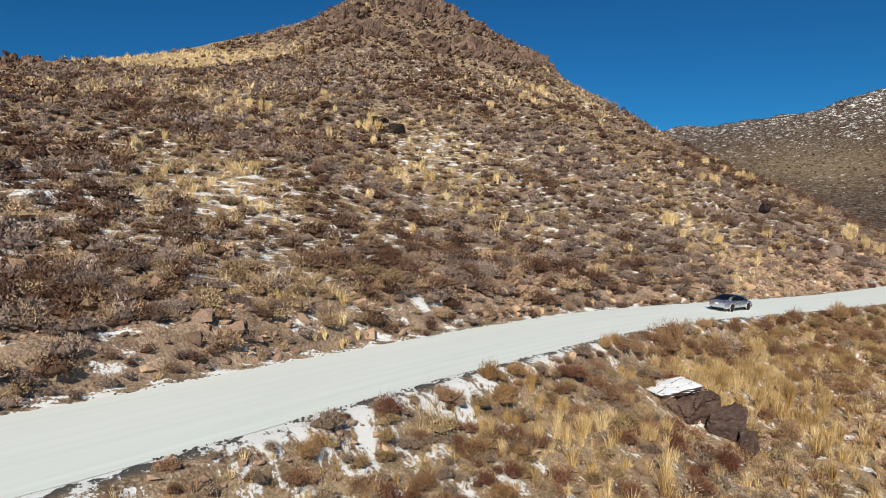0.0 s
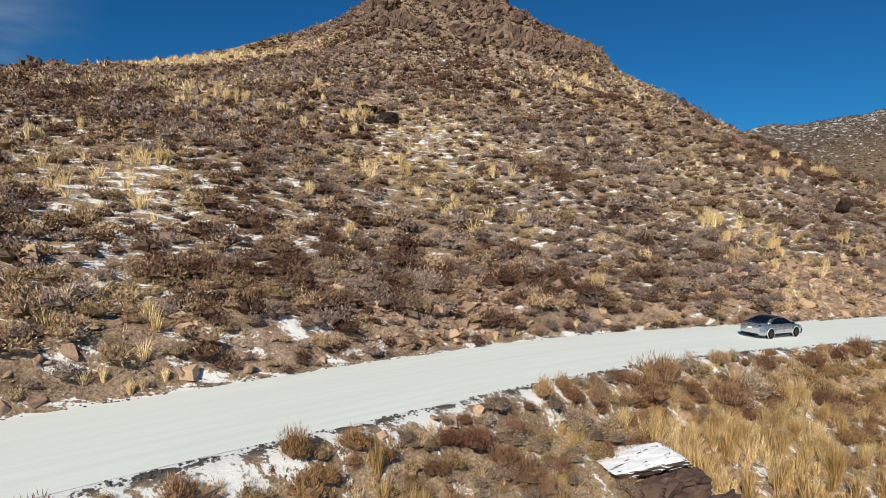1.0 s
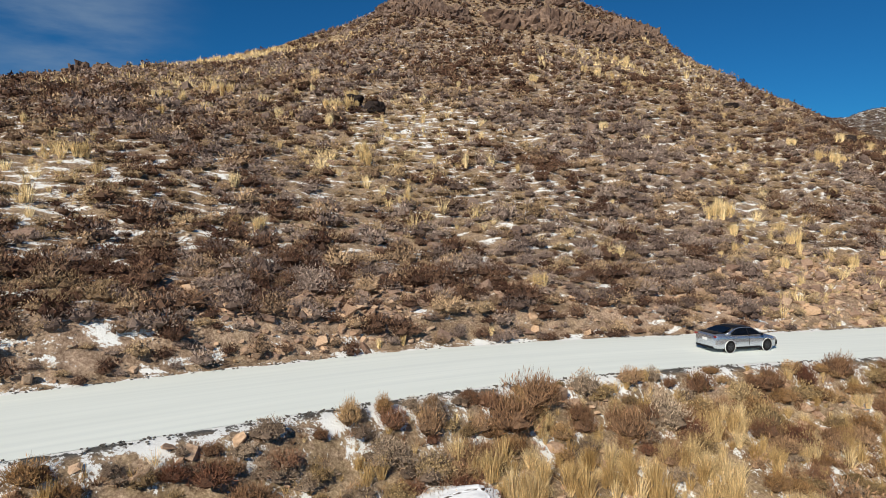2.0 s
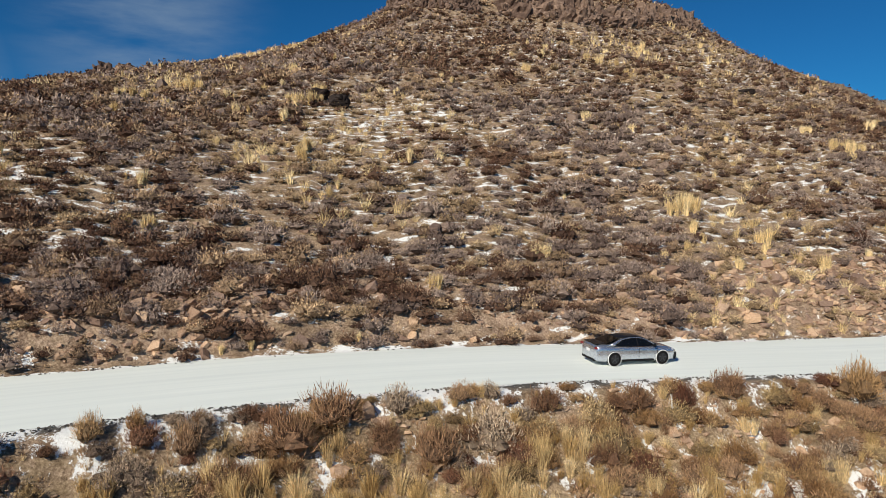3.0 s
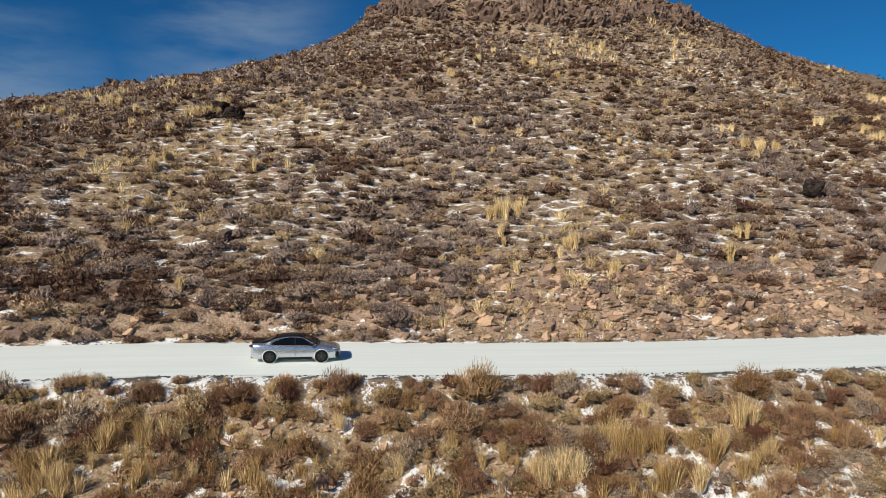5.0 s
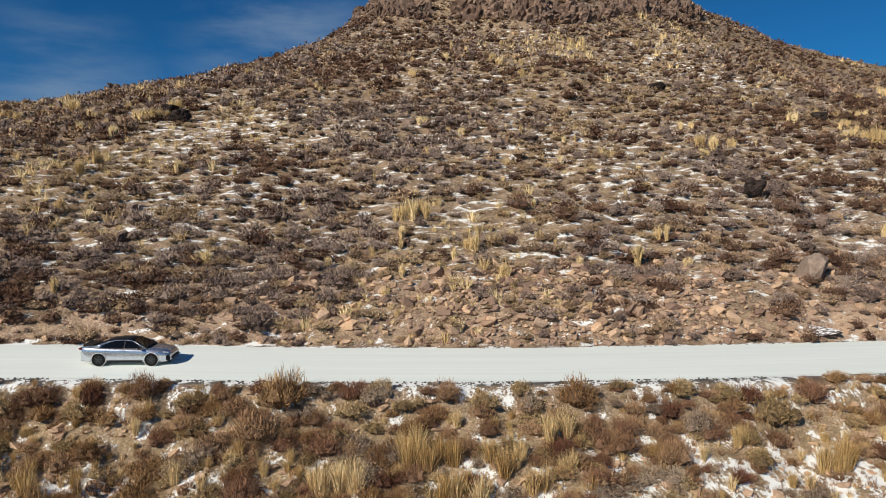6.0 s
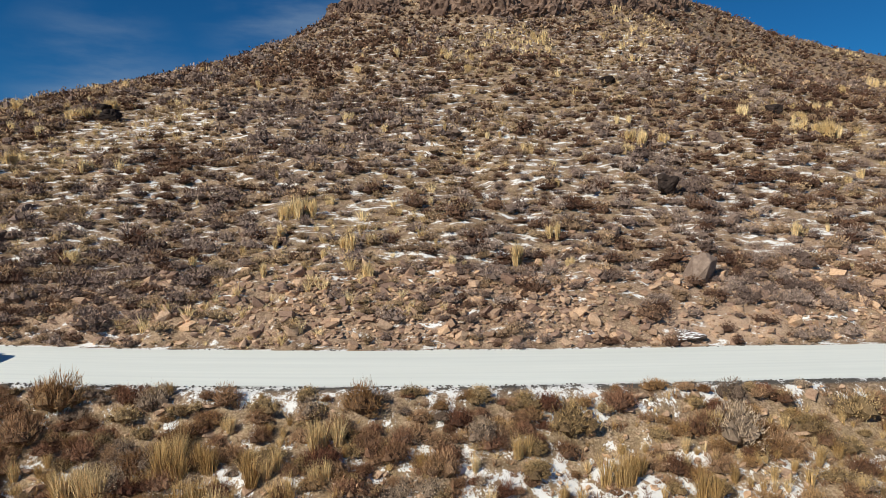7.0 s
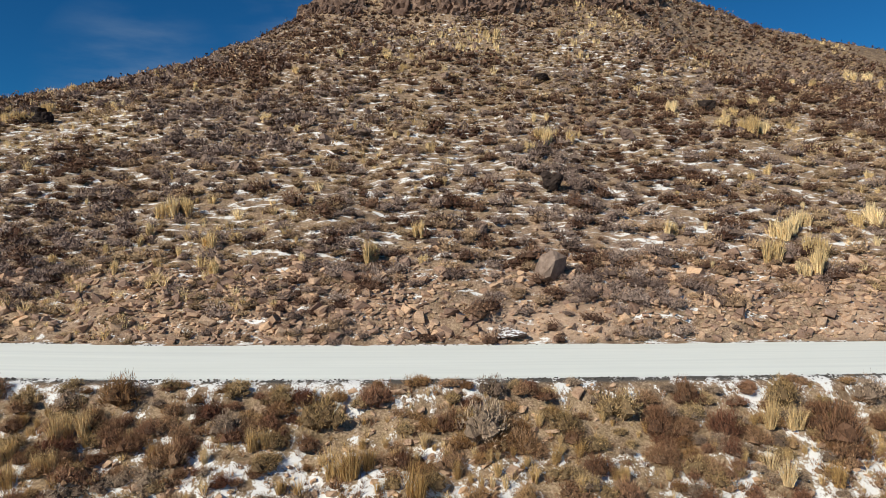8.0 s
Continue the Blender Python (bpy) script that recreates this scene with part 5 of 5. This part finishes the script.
def build_car():
    car = tagged(new("car"), "silver sedan with black roof and black wheels on the snowy road", "car")
    # lower body: x along the car, front at +x
    stations = [  # x, half width, deck height at the middle, shoulder height, bottom
        (-2.43, 0.62, 0.92, 0.86, 0.36), (-2.38, 0.76, 1.03, 0.95, 0.28), (-2.25, 0.85, 1.09, 1.0, 0.24), (-1.9, 0.90, 1.10, 0.99, 0.22),
        (-1.4, 0.92, 1.08, 0.97, 0.2), (-0.7, 0.92, 1.0, 0.95, 0.19), (0.2, 0.92, 0.97, 0.93, 0.19), (0.9, 0.92, 0.96, 0.9, 0.19),
        (1.35, 0.915, 0.95, 0.87, 0.19), (1.8, 0.90, 0.89, 0.82, 0.19), (2.1, 0.86, 0.82, 0.76, 0.2), (2.32, 0.76, 0.74, 0.69, 0.22), (2.43, 0.58, 0.64, 0.6, 0.26)]
    rings = []
    for x, w, top, sh, bot in stations:
        half = [(0.0, top), (w * 0.55, top - 0.012), (w * 0.84, top * 0.5 + sh * 0.5), (w * 0.955, sh - 0.03), (w * 0.985, sh - 0.14), (w, sh - 0.26), (w * 0.985, 0.46), (w * 0.975, 0.34), (w * 0.93, bot), (0.0, bot - 0.01)]
        loop = [(x, y, z) for y, z in half] + [(x, -y, z) for y, z in half[-2:0:-1]]
        rings.append(loop)
    part("body", loft(rings), SILVER, car)
    # dark interior and the roof panel over it
    frames_ = [(-1.72, 0.60, 1.06, 0.02), (-1.0, 0.60, 1.37, 0.05), (-0.45, 0.62, 1.425, 0.06), (0.1, 0.62, 1.425, 0.06), (0.42, 0.60, 1.37, 0.05), (1.15, 0.62, 0.95, 0.02)]
    roof = []
    for x, w, z, crown in frames_[1:5]:
        roof.append([(x, -w, z - crown * 0.5), (x, -w * 0.6, z + crown * 0.25), (x, 0, z + crown * 0.4), (x, w * 0.6, z + crown * 0.25), (x, w, z - crown * 0.5), (x, w, z - crown - 0.02), (x, 0, z - 0.03), (x, -w, z - crown - 0.02)])
    part("roof", loft(roof), BLACK, car, "glossy black roof panel")
    part("windshield", slab([(0.44, -0.56, 1.355), (0.44, 0.56, 1.355), (1.2, 0.7, 0.955), (1.2, -0.7, 0.955)], 0.012, (0.5, 0, 0.85)), GLASS, car, "dark windshield")
    part("rear_window", slab([(-1.02, 0.54, 1.355), (-1.02, -0.54, 1.355), (-1.78, -0.66, 1.085), (-1.78, 0.66, 1.085)], 0.012, (-0.4, 0, 0.9)), GLASS, car, "dark rear window")
    # black sheets added close under both panes so that the glass reads dark
    part("rear_shelf", slab([(-0.98, 0.52, 1.32), (-0.98, -0.52, 1.32), (-1.72, -0.62, 1.07), (-1.72, 0.62, 1.07)], 0.012, (-0.4, 0, 0.9)), TRIM, car, "black sheet added under the rear window to darken it")
    part("dashboard", slab([(0.62, -0.52, 1.2), (0.62, 0.52, 1.2), (1.14, 0.66, 0.945), (1.14, -0.66, 0.945)], 0.012, (0.5, 0, 0.85)), TRIM, car, "black sheet added under the windshield to darken it")
    part("floor_pan", block(3.0, 1.4, 0.12, (-0.3, 0, 0.98), 0.02), TRIM, car)
    for x in (0.1, -0.85):
        for y in (-0.34, 0.34):
            part("seat", block(0.2, 0.46, 0.5, (x, y, 1.02), 0.06, (0, -14, 0)), SEAT, car, "pale cloth seat")
    for q in (-1, 1):
        def side(x, z):
            return (x, q * (0.905 - (z - 0.93) * 0.62), z)
        part("front_window", slab([side(0.02, 0.975), side(1.0, 0.955), side(0.46, 1.29), side(0.25, 1.335), side(0.02, 1.355)], 0.01, (0, q, 0.4)), GLASS, car, "dark side window")
        part("rear_side_window", slab([side(-0.05, 0.975), side(-0.05, 1.355), side(-0.45, 1.345), side(-0.85, 1.27), side(-1.22, 1.10), side(-1.28, 1.02)], 0.01, (0, q, 0.4)), GLASS, car, "dark side window")
        part("door_pillar", slab([side(-0.05, 0.96), side(0.02, 0.96), side(0.02, 1.36), side(-0.05, 1.36)], 0.012, (0, q, 0.4)), BLACK, car)
        # silver arch over the side windows, from windshield foot to the tail
        arch = [(1.22, 0.95), (0.75, 1.19), (0.42, 1.345), (0.1, 1.4), (-0.45, 1.4), (-0.95, 1.325), (-1.35, 1.19), (-1.8, 1.04)]
        lower = [(1.02, 0.955), (0.66, 1.17), (0.40, 1.305), (0.1, 1.355), (-0.45, 1.35), (-0.88, 1.265), (-1.25, 1.10), (-1.3, 0.99)]
        rows = []
        for (xa, za), (xb, zb) in zip(arch, lower):
            a, b = side(xa, za), side(xb, zb)
            rows.append([a, b, (b[0], b[1] - q * 0.03, b[2]), (a[0], a[1] - q * 0.03, a[2] - 0.01)])
        part("roof_rail", loft(rows), SILVER, car)
        part("belt_trim", block(2.5, 0.012, 0.022, (-0.12, q * 0.895, 0.955), 0.004), CHROME, car)
        for x in (0.04, -0.98, 1.12):
            part("door_seam", block(0.012, 0.006, 0.5, (x, q * 0.919, 0.62), 0), TRIM, car)
        for x in (-0.12, -1.02):
            part("door_handle", block(0.2, 0.03, 0.03, (x, q * 0.925, 0.85), 0.01), SILVER, car)
        part("sill", block(1.9, 0.05, 0.09, (0.0, q * 0.90, 0.24), 0.02), TRIM, car, "black sill")
        part("side_mirror", block(0.2, 0.2, 0.14, (0.86, q * 1.02, 1.02), 0.05), BLACK, car, "black side mirror")
        for x in (1.44, -1.38):
            arch_ = part("wheel_arch", ring_disc(0.372, 0.3, (x, q * 0.772, 0.34), 30), TRIM, car)
            part("arch_lip", ring_disc(0.4, 0.05, (x, q * 0.905, 0.34), 32, 0.372), SALT, car, "snow-crusted wheel arch lip")
            wheel = new("wheel")
            wheel.parent = car
            part("tyre", ring_disc(0.335, 0.22, (x, q * 0.84, 0.335), 30, 0.24), RUBBER, wheel)
            part("rim", ring_disc(0.245, 0.1, (x, q * 0.886, 0.335), 26), RIM, wheel, "black alloy rim")
            for k in range(5):
                a = 72 * k + 15
                part("spoke", block(0.2, 0.02, 0.045, (x + 0.12 * math.cos(radians(a)), q * 0.94, 0.335 + 0.12 * math.sin(radians(a))), 0.006, (0, -a, 0)), SPOKE, wheel, "dark grey spoke")
        part("headlight", block(0.34, 0.3, 0.075, (2.13, q * 0.66, 0.715), 0.03, (0, 14, -q * 38)), LAMP_CLEAR, car, "clear headlight")
        part("taillight", block(0.16, 0.46, 0.11, (-2.33, q * 0.62, 0.93), 0.03, (0, 0, q * 28)), LAMP_RED, car, "dark red taillight")
        part("bumper_intake", block(0.2, 0.14, 0.3, (2.29, q * 0.74, 0.42), 0.03, (0, 0, -q * 34)), TRIM, car, "black bumper intake")
        part("exhaust_tip", block(0.08, 0.2, 0.07, (-2.38, q * 0.55, 0.31), 0.03), CHROME, car, "chrome exhaust tip")
    part("grille", block(0.1, 1.1, 0.2, (2.4, 0, 0.4), 0.03), TRIM, car, "black lower grille")
    part("front_splitter", block(0.16, 1.5, 0.05, (2.32, 0, 0.21), 0.015), TRIM, car, "black front splitter")
    part("rear_diffuser", block(0.14, 1.35, 0.16, (-2.36, 0, 0.3), 0.03), TRIM, car, "black rear diffuser")
    part("spoiler", block(0.2, 1.36, 0.026, (-2.26, 0, 1.1), 0.012, (0, 4, 0)), BLACK, car, "black boot-lid spoiler")
    # the lid's dark sky reflection is put in as a black panel
    part("boot_lid", block(0.45, 1.25, 0.02, (-1.98, 0, 1.105), 0.008), BLACK, car, "boot lid panel blackened for its dark sky reflection")
    part("number_plate", block(0.012, 0.34, 0.15, (-2.437, 0, 0.72), 0.004), SALT, car, "pale plate with no legible marks")
    part("hood_vent", block(0.05, 1.2, 0.012, (1.3, 0, 0.957), 0.004), TRIM, car)
    return car


car = build_car()
CAR_S, CAR_D = 58.7, 28.15
cx, cy = to_xy(CAR_S, CAR_D)
heading = math.degrees(math.atan2(UY, UX)) - 4.0
car.matrix_world = pose(cx, cy, float(height(cx, cy)) + 0.055, 0, math.degrees(math.atan(0.0434)), heading)
